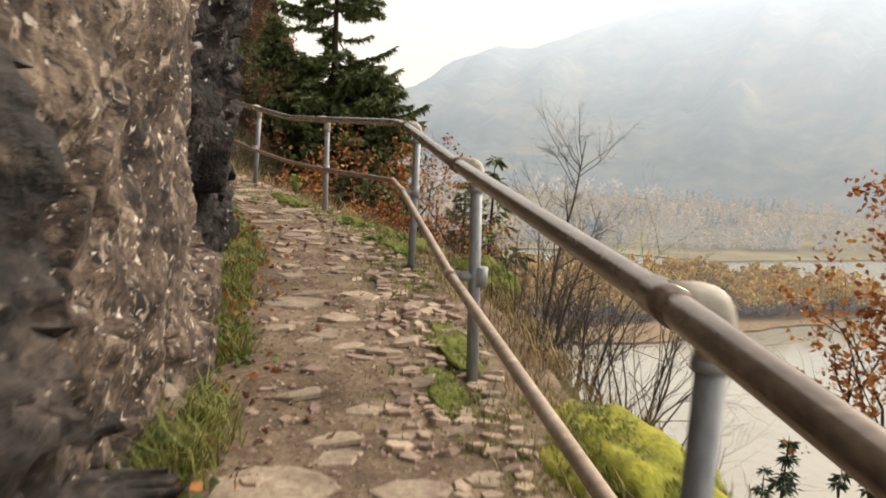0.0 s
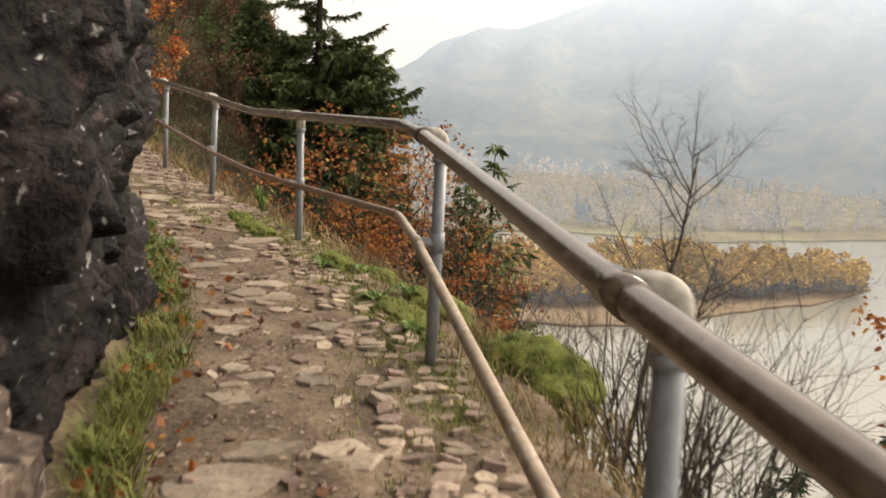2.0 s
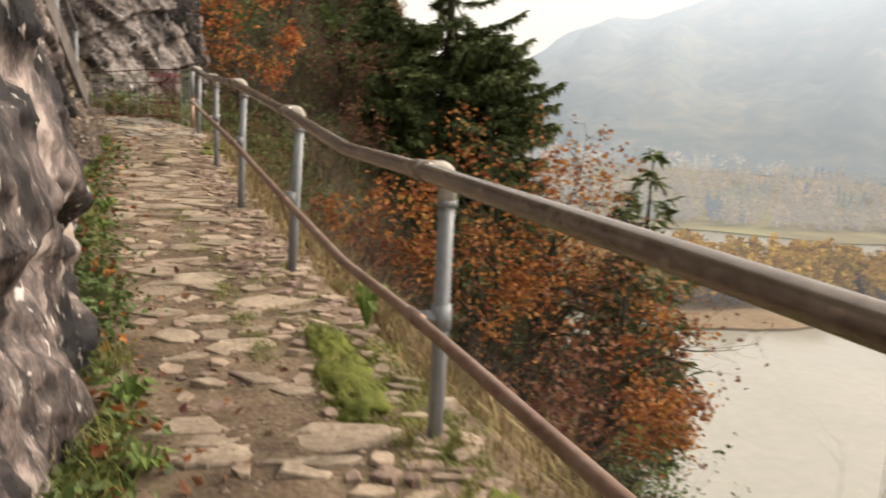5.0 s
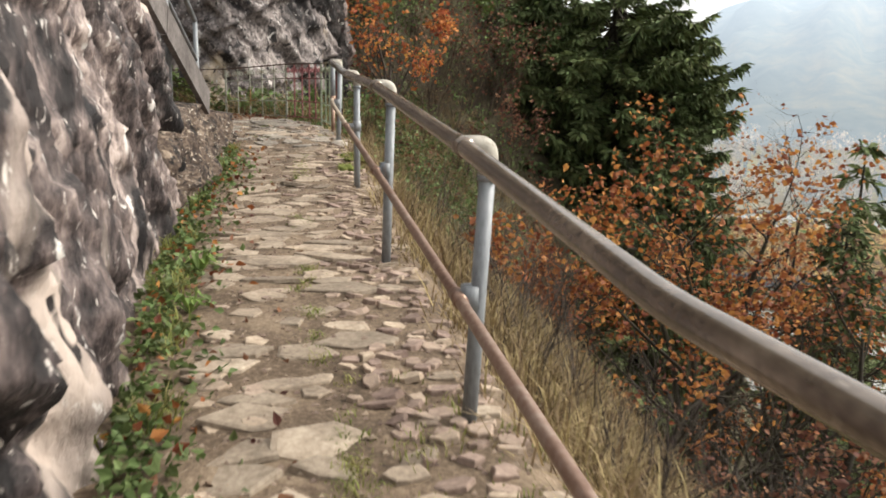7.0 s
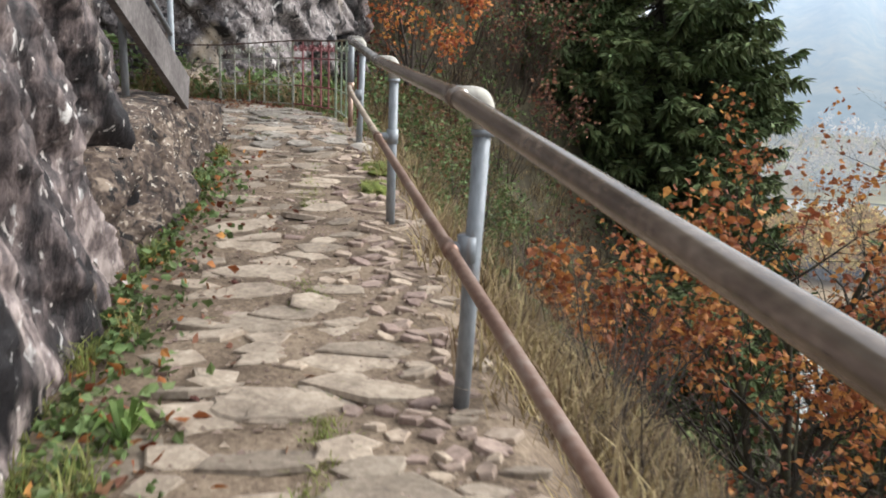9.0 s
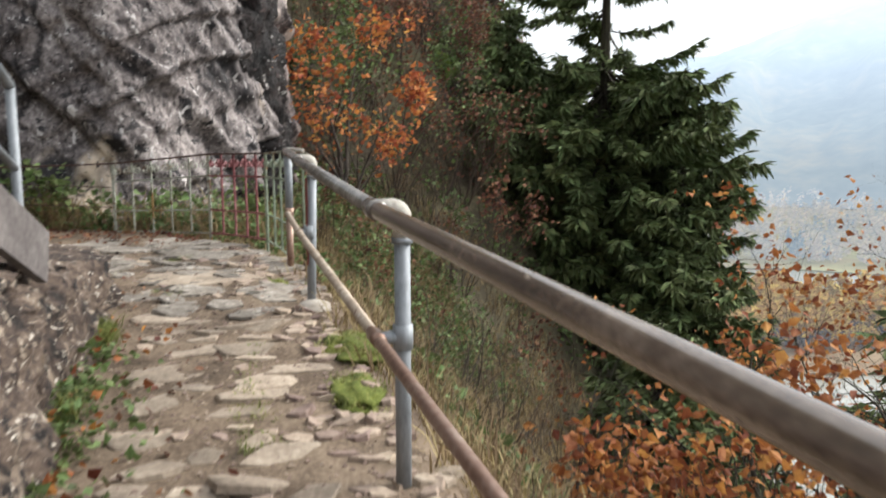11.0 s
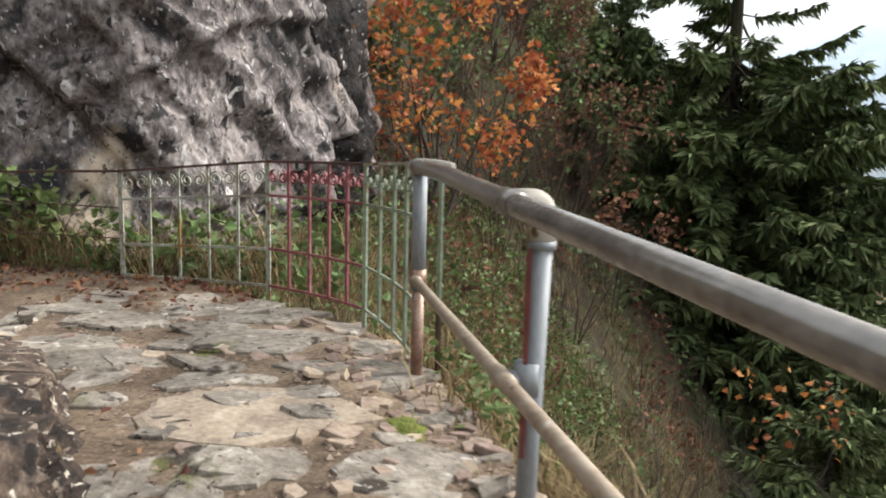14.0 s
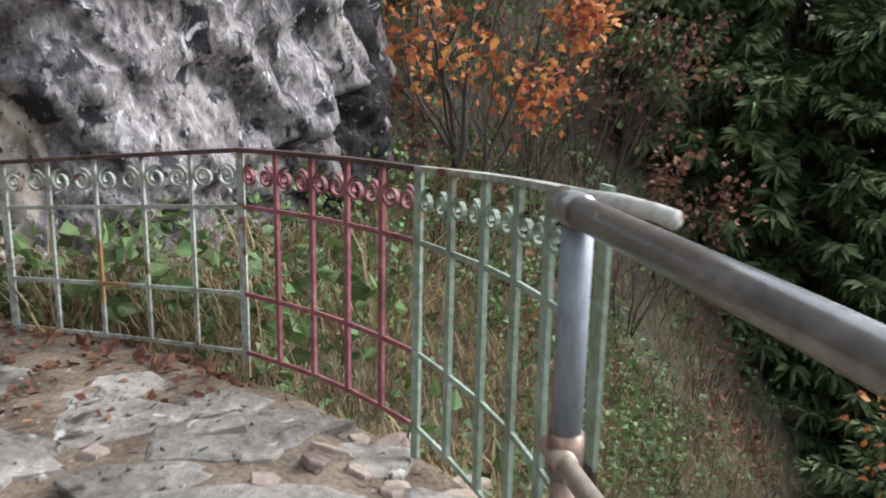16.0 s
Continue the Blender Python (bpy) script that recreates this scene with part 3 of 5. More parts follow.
COUNT = [5, 5, 5, 5]
BAY = ["paint_green", "paint_red", "paint_white", "paint_white"]
for s in range(4):
    (pa, ta, ba), (pb, tb, bb) = FENCE[s], FENCE[s + 1]
    A, B = Vector((*pa, 0)), Vector((*pb, 0))
    ax = (B - A).normalized()
    turn = math.atan2(ax.y, ax.x)
    mat = M[BAY[s]]
    n = COUNT[s]

    def at(t, k):
        """A point of the bay: t along it, k up it; bays bow outward a little."""
        p = A.lerp(B, t) + Vector((ax.y, -ax.x, 0)) * (0.045 if s < 2 else 0.015) * math.sin(math.pi * t)
        p.z = (ba + (bb - ba) * t) * (1 - k) + (ta + (tb - ta) * t) * k
        return p

    for k, nm, wd in () if s == 3 else ((0.0, "bottom_bar", 0.016), (0.3, "middle_bar", 0.016), (0.73, "upper_bar", 0.016)):
        for j in range(n):
            bar(nm, at(j / n, k), at((j + 1) / n, k), wd, 0.01, mat if s != 1 or k else M["paint_red"], fence)
    for j in range(n):
        bar("handrail", at(j / n, 1.0), at((j + 1) / n, 1.0), 0.016, 0.034, M["paint_white"] if s == 0 else M["old_iron"], fence, "dark rusted flat handrail" if s else "pale flat handrail")
    for j in range(n):
        main = j == 0
        a, b = at(j / n, -0.13 if main else 0.0), at(j / n, 0.99)
        if (s == 0 and j == 0) or (s == 3 and j > 0):
            continue
        w = 0.03 if main or s == 0 else 0.02 if s == 1 else 0.015
        m2 = M["paint_green"] if main and s == 1 else M["paint_white"] if main else mat
        bar("fence_post" if main else "bar", a, b, w, 0.014, m2, fence, "", turn)
    up = Vector((0, 0, 1))
    for j in range(n):
        a, b = at(j / n, 0.9), at((j + 1) / n, 0.9)
        gap = (b - a).length
        if s == 3:
            continue
        for q, flip in ((0.27, 1), (0.73, -1)):
            curl(a.lerp(b, q) + Vector((0, 0, -0.015)), ax, up, gap * 0.21, flip, mat, fence)
bar("end_post", (-6.84, 19.27, 0.99), (-6.84, 19.27, 1.66), 0.05, 0.012, M["paint_green"], fence, "green flat end post", -1.0)
bar("end_post", (-6.84, 19.27, 0.55), (-6.84, 19.27, 1.0), 0.05, 0.014, M["old_iron"], fence, "rusted lower end post", -1.0)
for t in (0.35, 0.7):
    bar("wire", (-9.38, 20.30, 0.8 + t * 0.6), (-13.5, 19.2, 0.95 + t * 0.6), 0.008, 0.008, M["old_iron"], fence)
bar("handrail", (-10.7, 20.15, 1.42), (-13.5, 19.2, 1.5), 0.014, 0.03, M["old_iron"], fence, "dark rusted flat handrail")

# ---- upper leg of the trail above the rock bank: edge board and handrail ----
M["board"] = material("weathered_grey_board", [(0.05, 0.043, 0.04), (0.12, 0.105, 0.1), (0.2, 0.18, 0.17)], 3, 0.85, bump=0.4, fine=25, bump_dist=0.006)
FB = Vector((-6.4, 14.8, 1.3))
upper = thing("upper_trail_railing", "grey pipe handrail with a weathered edge board above the bank", "railing", tuple(FB))
ua, ub, uc = Vector((-6.95, 16.1, 1.2)), Vector((-6.2, 14.4, 1.97)), Vector((-5.5, 12.8, 2.7))
bar("edge_board", ua, ub, 0.26, 0.05, M["board"], upper, "weathered grey plank")
bar("edge_board", ub + Vector((0.01, -0.02, 0.01)), uc, 0.26, 0.05, M["board"], upper, "weathered grey plank")
for k, p in enumerate((ua.lerp(ub, 0.03), ub.lerp(ua, 0.25), ub.lerp(uc, 0.75))):
    p = p + Vector((-0.1, 0, 0))
    tube_object("post", [p - Vector((0, 0, 0.5)), p + Vector((0, 0, 0.82))], 0.024, M["pipe"], upper, "", 12, FB)
for hgt, r in ((0.82, 0.026), (0.42, 0.02)):
    tube_object("rail", [q + Vector((-0.1, 0, hgt)) for q in (ua.lerp(ub, 0.03), ub, uc)], r, M["pipe"], upper, "", 12, FB)

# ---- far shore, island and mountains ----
# Valley haze is painted into the far materials as a blue-grey glow.
HAZE_GLOW = (0.56, 0.64, 0.74)
M["mountain"] = material("hazy_forested_mountain", [(0.03, 0.04, 0.035), (0.06, 0.07, 0.06), (0.13, 0.11, 0.07)], 0.004, 1.0, bump=0, fine=0.03, glow=(HAZE_GLOW, 0.5), spec=0)
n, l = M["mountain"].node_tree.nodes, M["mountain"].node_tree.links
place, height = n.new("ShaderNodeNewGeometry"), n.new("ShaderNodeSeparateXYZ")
glow_rise, veil = n.new("ShaderNodeMapRange"), n.new("ShaderNodeMapRange")
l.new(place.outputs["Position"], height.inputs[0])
l.new(height.outputs["Z"], glow_rise.inputs["Value"])
# Emission grows with height, painting the mountains' haze paler towards the crest.
glow_rise.inputs["From Min"].default_value, glow_rise.inputs["From Max"].default_value = -60, 300
glow_rise.inputs["To Min"].default_value, glow_rise.inputs["To Max"].default_value = 0.34, 0.95
l.new(glow_rise.outputs["Result"], n["Principled BSDF"].inputs["Emission Strength"])
# Fields, sand and trees glow as well, to paint haze over them by distance.
M["plain"] = material("hazy_autumn_plain", [(0.1, 0.08, 0.05), (0.16, 0.135, 0.075), (0.21, 0.21, 0.1)], 0.008, 1.0, bump=0, fine=0.03, glow=(HAZE_GLOW, 0.16), spec=0)
M["sand"] = material("brown_sandbank", [(0.16, 0.11, 0.07), (0.26, 0.2, 0.13)], 0.02, 1.0, bump=0, fine=0.3, glow=(HAZE_GLOW, 0.05), spec=0)
M["far_gold"] = material("far_golden_trees", [(0.15, 0.115, 0.035), (0.38, 0.27, 0.07), (0.56, 0.4, 0.1)], 0.03, 1.0, bump=0, fine=0.3, island=0.15, glow=(HAZE_GLOW, 0.08), spec=0)
M["far_grey"] = material("far_hazy_trees", [(0.07, 0.08, 0.05), (0.22, 0.175, 0.085), (0.42, 0.29, 0.12)], 0.02, 1.0, bump=0, fine=0.2, island=0.08, glow=(HAZE_GLOW, 0.29), spec=0)


def flat_land(name, outline, z, mat, label, category):
    rnd = random.Random(len(outline))
    pts = [Vector(p) for p in outline]
    for _ in range(3):
        nxt = []
        for a, b in zip(pts, pts[1:] + pts[:1]):
            nxt += [a, a.lerp(b, 0.5) + Vector((rnd.uniform(-1, 1), rnd.uniform(-1, 1))) * (b - a).length * 0.06]
        pts = nxt
    bm = bmesh.new()
    bm.faces.new([bm.verts.new((p.x, p.y, z)) for p in pts])
    r = bmesh.ops.extrude_face_region(bm, geom=list(bm.faces))
    for w in (g for g in r["geom"] if isinstance(g, bmesh.types.BMVert)):
        w.co.z += 1.2
    bmesh.ops.recalc_face_normals(bm, faces=list(bm.faces))
    return tagged(part(name, bm, mat), label, category, kind="structure")


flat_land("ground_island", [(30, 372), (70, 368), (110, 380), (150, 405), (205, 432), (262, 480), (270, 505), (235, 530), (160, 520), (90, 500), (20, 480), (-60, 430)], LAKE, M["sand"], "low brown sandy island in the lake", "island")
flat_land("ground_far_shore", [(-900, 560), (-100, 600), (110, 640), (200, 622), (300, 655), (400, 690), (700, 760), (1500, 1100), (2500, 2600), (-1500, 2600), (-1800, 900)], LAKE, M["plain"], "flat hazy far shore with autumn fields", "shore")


def far_wood(name, spots, mat, label, seed, low=0.0, high=1.0, many=30):
    """Many small ragged crowns, each of loose leaf clumps on a short stem."""
    rnd = random.Random(seed)
    v, f = [], []
    for x, y, h, conifer in spots:
        w = h * (0.16 if conifer else 0.33)
        for k in range(many):
            t = low + (high - low) * rnd.random()
            rad = w * (1 - t) if conifer else w * math.sin(0.4 + 2.5 * t)
            a = rnd.uniform(0, 6.3)
            c = Vector((x + math.cos(a) * rad * rnd.random(), y + math.sin(a) * rad * rnd.random(), LAKE + 1 + h * (0.12 + 0.85 * t)))
            s = h * rnd.uniform(0.045, 0.1)
            i = len(v)
            for _ in range(4):
                v.append(tuple(c + Vector((rnd.uniform(-1, 1), rnd.uniform(-1, 1), rnd.uniform(-1, 1))) * s))
            f += [(i, i + 1, i + 2), (i, i + 2, i + 3), (i + 1, i + 3, i + 2), (i, i + 3, i + 1)]
    return tagged(mesh_object(name, v, f, mat), label, "woods", kind="stuff")


rnd = random.Random(3)
spots = []
while len(spots) < 900:
    x, y = rnd.uniform(-60, 255), rnd.uniform(395, 515)
    if y > 392 + 0.34 * max(0, x - 60) + 6 and y < 515 - 0.06 * abs(x - 160):
        spots.append((x, y, rnd.uniform(10, 21), False))
# Trunks' own colour is grey-brown; their glow is painted haze.
M["far_trunk"] = material("far_bare_trunks", [(0.07, 0.055, 0.04), (0.15, 0.12, 0.085)], 0.05, 1.0, bump=0, fine=0.4, island=0.3, glow=(HAZE_GLOW, 0.1), spec=0)
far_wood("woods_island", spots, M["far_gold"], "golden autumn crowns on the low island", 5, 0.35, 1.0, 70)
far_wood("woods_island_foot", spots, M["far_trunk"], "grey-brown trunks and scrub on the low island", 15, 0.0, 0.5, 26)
# Haze over these stands is emission too, stronger on the farthest trees.
M["far_fir"] = material("far_hazy_conifers", [(0.035, 0.05, 0.045), (0.07, 0.09, 0.07)], 0.02, 1.0, bump=0, fine=0.2, island=0.08, glow=(HAZE_GLOW, 0.3), spec=0)
M["far_pale"] = material("very_far_hazy_trees", [(0.1, 0.11, 0.08), (0.26, 0.21, 0.12), (0.45, 0.32, 0.16)], 0.02, 1.0, bump=0, fine=0.2, island=0.08, glow=(HAZE_GLOW, 0.4), spec=0)
groves, firs, beyond = [], [], []
while len(groves) < 3000:
    x, t = rnd.uniform(-150, 1100), rnd.random()
    y = 668 + max(0, x - 200) * 0.33 + t ** 1.4 * 420
    lump = fuzz(x * 0.011, y * 0.019, 2.0, 3)
    if lump > (-0.3 if t > 0.05 else -0.6):
        (firs if fuzz(x * 0.012, y * 0.02, 9.0, 2) > 0.42 and t > 0.1 else groves).append((x, y, rnd.uniform(9, 17) * (1.0 + 0.5 * max(0, lump)), False))
while len(beyond) < 1500:
    x, t = rnd.uniform(-200, 1500), rnd.random()
    y = 1080 + max(0, x - 200) * 0.33 + t * 500
    if fuzz(x * 0.007, y * 0.012, 4.0, 3) > -0.1:
        beyond.append((x, y, rnd.uniform(14, 30), False))
firs = [(x, y, h * 1.1, True) for x, y, h, _ in firs]
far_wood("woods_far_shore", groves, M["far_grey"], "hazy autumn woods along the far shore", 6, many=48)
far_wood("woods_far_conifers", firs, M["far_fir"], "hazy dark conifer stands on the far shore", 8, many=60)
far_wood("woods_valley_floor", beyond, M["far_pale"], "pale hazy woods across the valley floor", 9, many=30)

# mountain ridges: elevation of the crest by bearing
RIDGE = [(-40, 0.5), (-12, 0.4), (-5, 0.5), (-2.8, 1.4), (-0.2, 3.3), (2.9, 4.6), (5.2, 4.5), (8.5, 5.9), (12.7, 7.2), (18, 9.0), (25, 10.5), (35, 11), (60, 9), (90, 7)]
v, f = [], []
az = [-60 + 0.75 * k for k in range(210)]
for a in az:
    crest = 2300 * math.tan(radians(along(RIDGE, a) + 0.18 * fuzz(a * 0.7, 1.5)))
    for k in range(41):
        t = k / 40
        dist = 1150 + 1150 * t
        h = LAKE + 2 + (crest - LAKE) * (t ** 0.85)
        s = radians(a)
        p = Vector((math.sin(s) * dist, math.cos(s) * dist, 0))
        h += (60 * fuzz(p.x * 0.004, p.y * 0.004, 2) + 90 * abs(fuzz(a * 0.16, 7.3, t * 0.6)) - 30) * math.sin(math.pi * t)
        v.append((p.x, p.y, h))
for i in range(len(az) - 1):
    for k in range(40):
        q = i * 41 + k
        f.append((q, q + 41, q + 42, q + 1))
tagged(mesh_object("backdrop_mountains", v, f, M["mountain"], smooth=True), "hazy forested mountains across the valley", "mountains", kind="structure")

# ---- plants ----
M["bark"] = material("grey_brown_bark", [(0.025, 0.02, 0.017), (0.07, 0.055, 0.045), (0.13, 0.11, 0.095)], 5, 0.95, bump=0.6, fine=40, streak=3, bump_dist=0.01)
M["bark_dark"] = material("dark_mossy_bark", [(0.012, 0.01, 0.008), (0.035, 0.028, 0.02), (0.06, 0.06, 0.025)], 4, 0.95, bump=0.6, fine=30, streak=3, bump_dist=0.02)
M["twig"] = material("dry_grey_twigs", [(0.03, 0.023, 0.016), (0.07, 0.054, 0.036), (0.125, 0.102, 0.065)], 3, 0.95, bump=0, island=0.35)
M["fir"] = material("dark_green_needles", [(0.034, 0.05, 0.022), (0.088, 0.118, 0.046), (0.18, 0.21, 0.085)], 0.9, 0.75, bump=0, fine=6, island=0.5, spec=0.15)
M["fir_far"] = material("far_dark_green_needles", [(0.012, 0.022, 0.014), (0.03, 0.045, 0.025), (0.05, 0.068, 0.035)], 0.9, 0.8, bump=0, fine=6, island=0.5, spec=0.1)
M["orange"] = material("orange_brown_oak_leaves", [(0.12, 0.048, 0.016), (0.3, 0.128, 0.034), (0.52, 0.28, 0.075)], 1.6, 0.7, bump=0, fine=9, island=0.5, thin=0.3)
M["rust_leaf"] = material("dull_russet_leaves", [(0.08, 0.04, 0.025), (0.17, 0.085, 0.045), (0.26, 0.14, 0.08)], 1.6, 0.8, bump=0, fine=9, island=0.5, thin=0.25)
M["maple"] = material("bright_orange_maple_leaves", [(0.17, 0.09, 0.025), (0.46, 0.17, 0.05), (0.62, 0.4, 0.09)], 1.3, 0.7, bump=0, fine=7, island=0.45, thin=0.35)
M["green_leaf"] = material("green_bramble_leaves", [(0.045, 0.075, 0.025), (0.1, 0.15, 0.05), (0.18, 0.23, 0.085)], 1.8, 0.6, bump=0, fine=9, island=0.5, thin=0.25)
M["grass"] = material("green_grass_blades", [(0.07, 0.1, 0.024), (0.165, 0.195, 0.05), (0.37, 0.335, 0.13)], 2.2, 0.7, bump=0, fine=10, island=0.4, thin=0.25)
M["dry_grass"] = material("dry_straw_grass", [(0.1, 0.075, 0.035), (0.22, 0.17, 0.08), (0.34, 0.27, 0.14)], 2.0, 0.8, bump=0, fine=10, island=0.4, thin=0.2)
M["moss"] = material("yellow_green_moss", [(0.08, 0.095, 0.012), (0.22, 0.225, 0.025), (0.4, 0.37, 0.06)], 4, 0.95, bump=0.9, fine=45, bump_dist=0.03)


def grow(rnd, V, F, tips, p, d, length, r, level, kids, spread, wander, lift, sides=5, ends=0.15, ratio=1.0, first=True):
    """Adds one limb and, from it, its smaller limbs; tips collects (place, direction) for leaves."""
    n = 6 if level > 1 else 4
    pts, rad = [Vector(p)], [r]
    d = Vector(d).normalized()
    for k in range(n):
        d = (d + Vector((rnd.uniform(-1, 1), rnd.uniform(-1, 1), rnd.uniform(-1, 1))) * wander + Vector((0, 0, lift))).normalized()
        pts.append(pts[-1] + d * length / n)
        rad.append(r * (1 - (1 - ends) * (k + 1) / n))
    tube(V[not first], F[not first], pts, rad, sides if level > 1 else 3, cap=False)
    if level <= 1:
        for k in range(1, n + 1):
            tips.append((pts[k], d.copy()))
    if level <= 0:
        return
    for k in range(kids[level - 1]):
        t = rnd.uniform(0.25, 1.0) if level > 1 else rnd.uniform(0.15, 1.0)
        i = min(n - 1, int(t * n))
        q = pts[i].lerp(pts[i + 1], t * n - i)
        e = (pts[i + 1] - pts[i]).normalized()
        s = e.orthogonal().normalized()
        s = Matrix.Rotation(rnd.uniform(0, 6.283), 3, e) @ s
        nd = e * math.cos(spread) + s * math.sin(spread)
        grow(rnd, V, F, tips, q, nd, length * ratio * rnd.uniform(0.45, 0.7) * (1.15 - 0.5 * t), rad[i] * 0.55, level - 1, kids, spread * rnd.uniform(0.85, 1.15), wander * 1.1, lift * 0.7, max(3, sides - 1), ends, min(1.0, ratio * 1.3), False)


def leaf_cards(rnd, V, F, c, size, droop=0.3):
    """One lobed, slightly folded leaf."""
    a = Vector((rnd.gauss(0, 1), rnd.gauss(0, 1), rnd.gauss(0, 0.6) - droop)).normalized()
    b = a.orthogonal().normalized()
    b = Matrix.Rotation(rnd.uniform(0, 6.283), 3, a) @ b
    n = a.cross(b) * size * 0.12
    i = len(V)
    V += [tuple(c), tuple(c + a * size * 0.35 + b * size * 0.38 + n), tuple(c + a * size * 0.62 + b * size * 0.2), tuple(c + a * size), tuple(c + a * size * 0.6 - b * size * 0.24 + n), tuple(c + a * size * 0.3 - b * size * 0.36 + n)]
    F += [(i, i + 1, i + 2, i + 3), (i, i + 3, i + 4, i + 5)]


def broadleaf(name, at, starts, level, kids, leaf, per_tip, size, bark, label, category, seed, spread=0.7, wander=0.22, lift=0.06, jitter=0.1, group="", keep=1.0, ratio=1.0, clump=1.1):
    """A tree or shrub: limbs from starts (direction, length, radius), each with leaves at its twigs."""
    rnd = random.Random(seed)
    tree = thing(name, label, category, at, group)
    tips = []
    V, F = ([], []), ([], [])
    for d, length, r, *off in starts:
        o = Vector(off[0]) if off else Vector((0, 0, 0))
        grow(rnd, V, F, tips, o, d, length, r, level, kids, spread, wander, lift, ratio=ratio)
    mesh_object("trunk" if level > 2 else "stem", V[0], F[0], bark, tree, smooth=True)
    mesh_object("branchwork", V[1], F[1], bark, tree)
    if leaf:
        V, F = [], []
        for p, d in tips:
            if rnd.random() > min(1.0, keep * 1.25) or fuzz(p.x * clump + seed, p.y * clump, p.z * clump, 2) < 0.2 - 0.3 * keep:
                continue
            for _ in range(per_tip if per_tip >= 1 else (1 if rnd.random() < per_tip else 0)):
                leaf_cards(rnd, V, F, p + Vector((rnd.gauss(0, jitter), rnd.gauss(0, jitter), rnd.gauss(0, jitter))), size * rnd.uniform(0.6, 1.25))
        mesh_object("crown", V, F, leaf, tree)
    return tree


def conifer(name, at, height, radius, label, seed, whorls=46, mat=None, twig=0.3, bare_top=0.0, low=0.06, dens=1.0, profile=((0, 0.6), (0.2, 1.0), (0.5, 0.7), (1, 0.0))):
    """A fir: straight trunk, whorls of drooping boughs with flat sprays of needles."""
    rnd = random.Random(seed)
    tree = thing(name, label, "tree", at)
    V, F = [], []
    tube(V, F, [(0, 0, height * k / 10) for k in range(11)], [0.024 * height * (1.02 - k / 10) for k in range(11)], 8)
    BV, BF = [], []
    NV, NF = [], []
    for w in range(whorls):
        t = low + (1 - low) * (w + rnd.random() * 0.7) / whorls
        shape = along(profile, t)
        thin = bare_top and t > 1 - bare_top
        if thin and rnd.random() < 0.45:
            continue
        for k in range(rnd.randint(5, 7) if not thin else rnd.randint(2, 4)):
            a = rnd.uniform(0, 6.283)
            L = radius * shape * rnd.choice((rnd.uniform(0.4, 0.8), rnd.uniform(0.75, 1.02), rnd.uniform(0.8, 1.06))) * (1.35 if thin else 1.0) + 0.15
            d = Vector((math.cos(a), math.sin(a), 0))
            sidev = Vector((-d.y, d.x, 0))
            rnd_up = rnd.uniform(-1.5, 1.1) * min(1.0, L / 3)
            n = max(4, int(L / (twig * 0.42) * dens))
            pts = []
            for j in range(7):
                s = j / 6
                pts.append(Vector((0, 0, t * height)) + d * L * s + Vector((0, 0, L * (-0.5 * s + 0.42 * s * s) + rnd_up * s)))
            tube(BV, BF, pts, [0.012 * L * (1.1 - s / 6) + 0.004 for s in range(7)], 3, cap=False)
            for j in range(n):
                s = 0.2 + 0.8 * (j + rnd.random()) / n
                i = min(5, int(s * 6))
                c = pts[i].lerp(pts[i + 1], s * 6 - i)
                ln = twig * (0.7 + 0.5 * math.sin(2.6 * s)) * rnd.uniform(0.7, 1.5) * min(1.7, 0.7 + L / 3)
                for sg in (-1, 1, 0):
                    e = (sidev * sg * rnd.uniform(0.6, 1.1) + d * rnd.uniform(0.35, 0.9) + Vector((0, 0, rnd.uniform(-1.0, 0.35)))).normalized()
                    h = e.cross(Vector((rnd.uniform(-0.8, 0.8), rnd.uniform(-0.8, 0.8), 1))).normalized() * ln * 0.12
                    z = Vector((0, 0, rnd.uniform(-0.25, 0.25) * ln * 0.4))
                    q = len(NV)
                    m = c + e * ln * 0.5
                    NV += [tuple(c), tuple(m + h + z), tuple(c + e * ln + Vector((0, 0, -0.12 * ln))), tuple(m - h - z)]
                    NF.append((q, q + 1, q + 2, q + 3))
    k = len(V)
    mesh_object("trunk", V + BV, F + [tuple(k + i for i in q) for q in BF], M["bark_dark"], tree)
    mesh_object("crown", NV, NF, mat or M["fir"], tree)
    return tree


def ground(x, y):
    return terrain(x, y) + (bumpy(x, y) if abs(x - along(EDGE, y)) < 3 else 0)


# conifers
conifer("fir_tree", (-4.7, 33.5, -5.2), 13.8, 3.45, "tall dark green fir with ragged top on the slope", 11, 130, twig=0.16, bare_top=0.36, dens=2.2, low=0.02, profile=((0, 0.75), (0.15, 0.95), (0.35, 1.05), (0.5, 1.05), (0.57, 0.9), (0.62, 0.72), (0.66, 0.56), (0.8, 0.48), (0.9, 0.3), (1, 0.03)))
conifer("fir_tree", (-6.9, 32.4, -3.4), 8.2, 3.2, "low dark fir at the tall one's foot", 17, 70, twig=0.17, dens=2.0)
conifer("fir_tree", (-2.9, 31.6, -7.6), 8.6, 2.7, "dark bushy fir among the tall one's lower boughs", 18, 80, twig=0.17, dens=2.0, profile=((0, 0.8), (0.3, 1.0), (0.6, 0.8), (0.85, 0.4), (1, 0.02)))
conifer("fir_tree", (-3.4, 27.6, -9.2), 7.6, 2.7, "dark bushy fir on the slope below the landing", 16, 70, twig=0.17, dens=1.9, profile=((0, 0.8), (0.3, 1.0), (0.6, 0.8), (0.85, 0.4), (1, 0.02)))
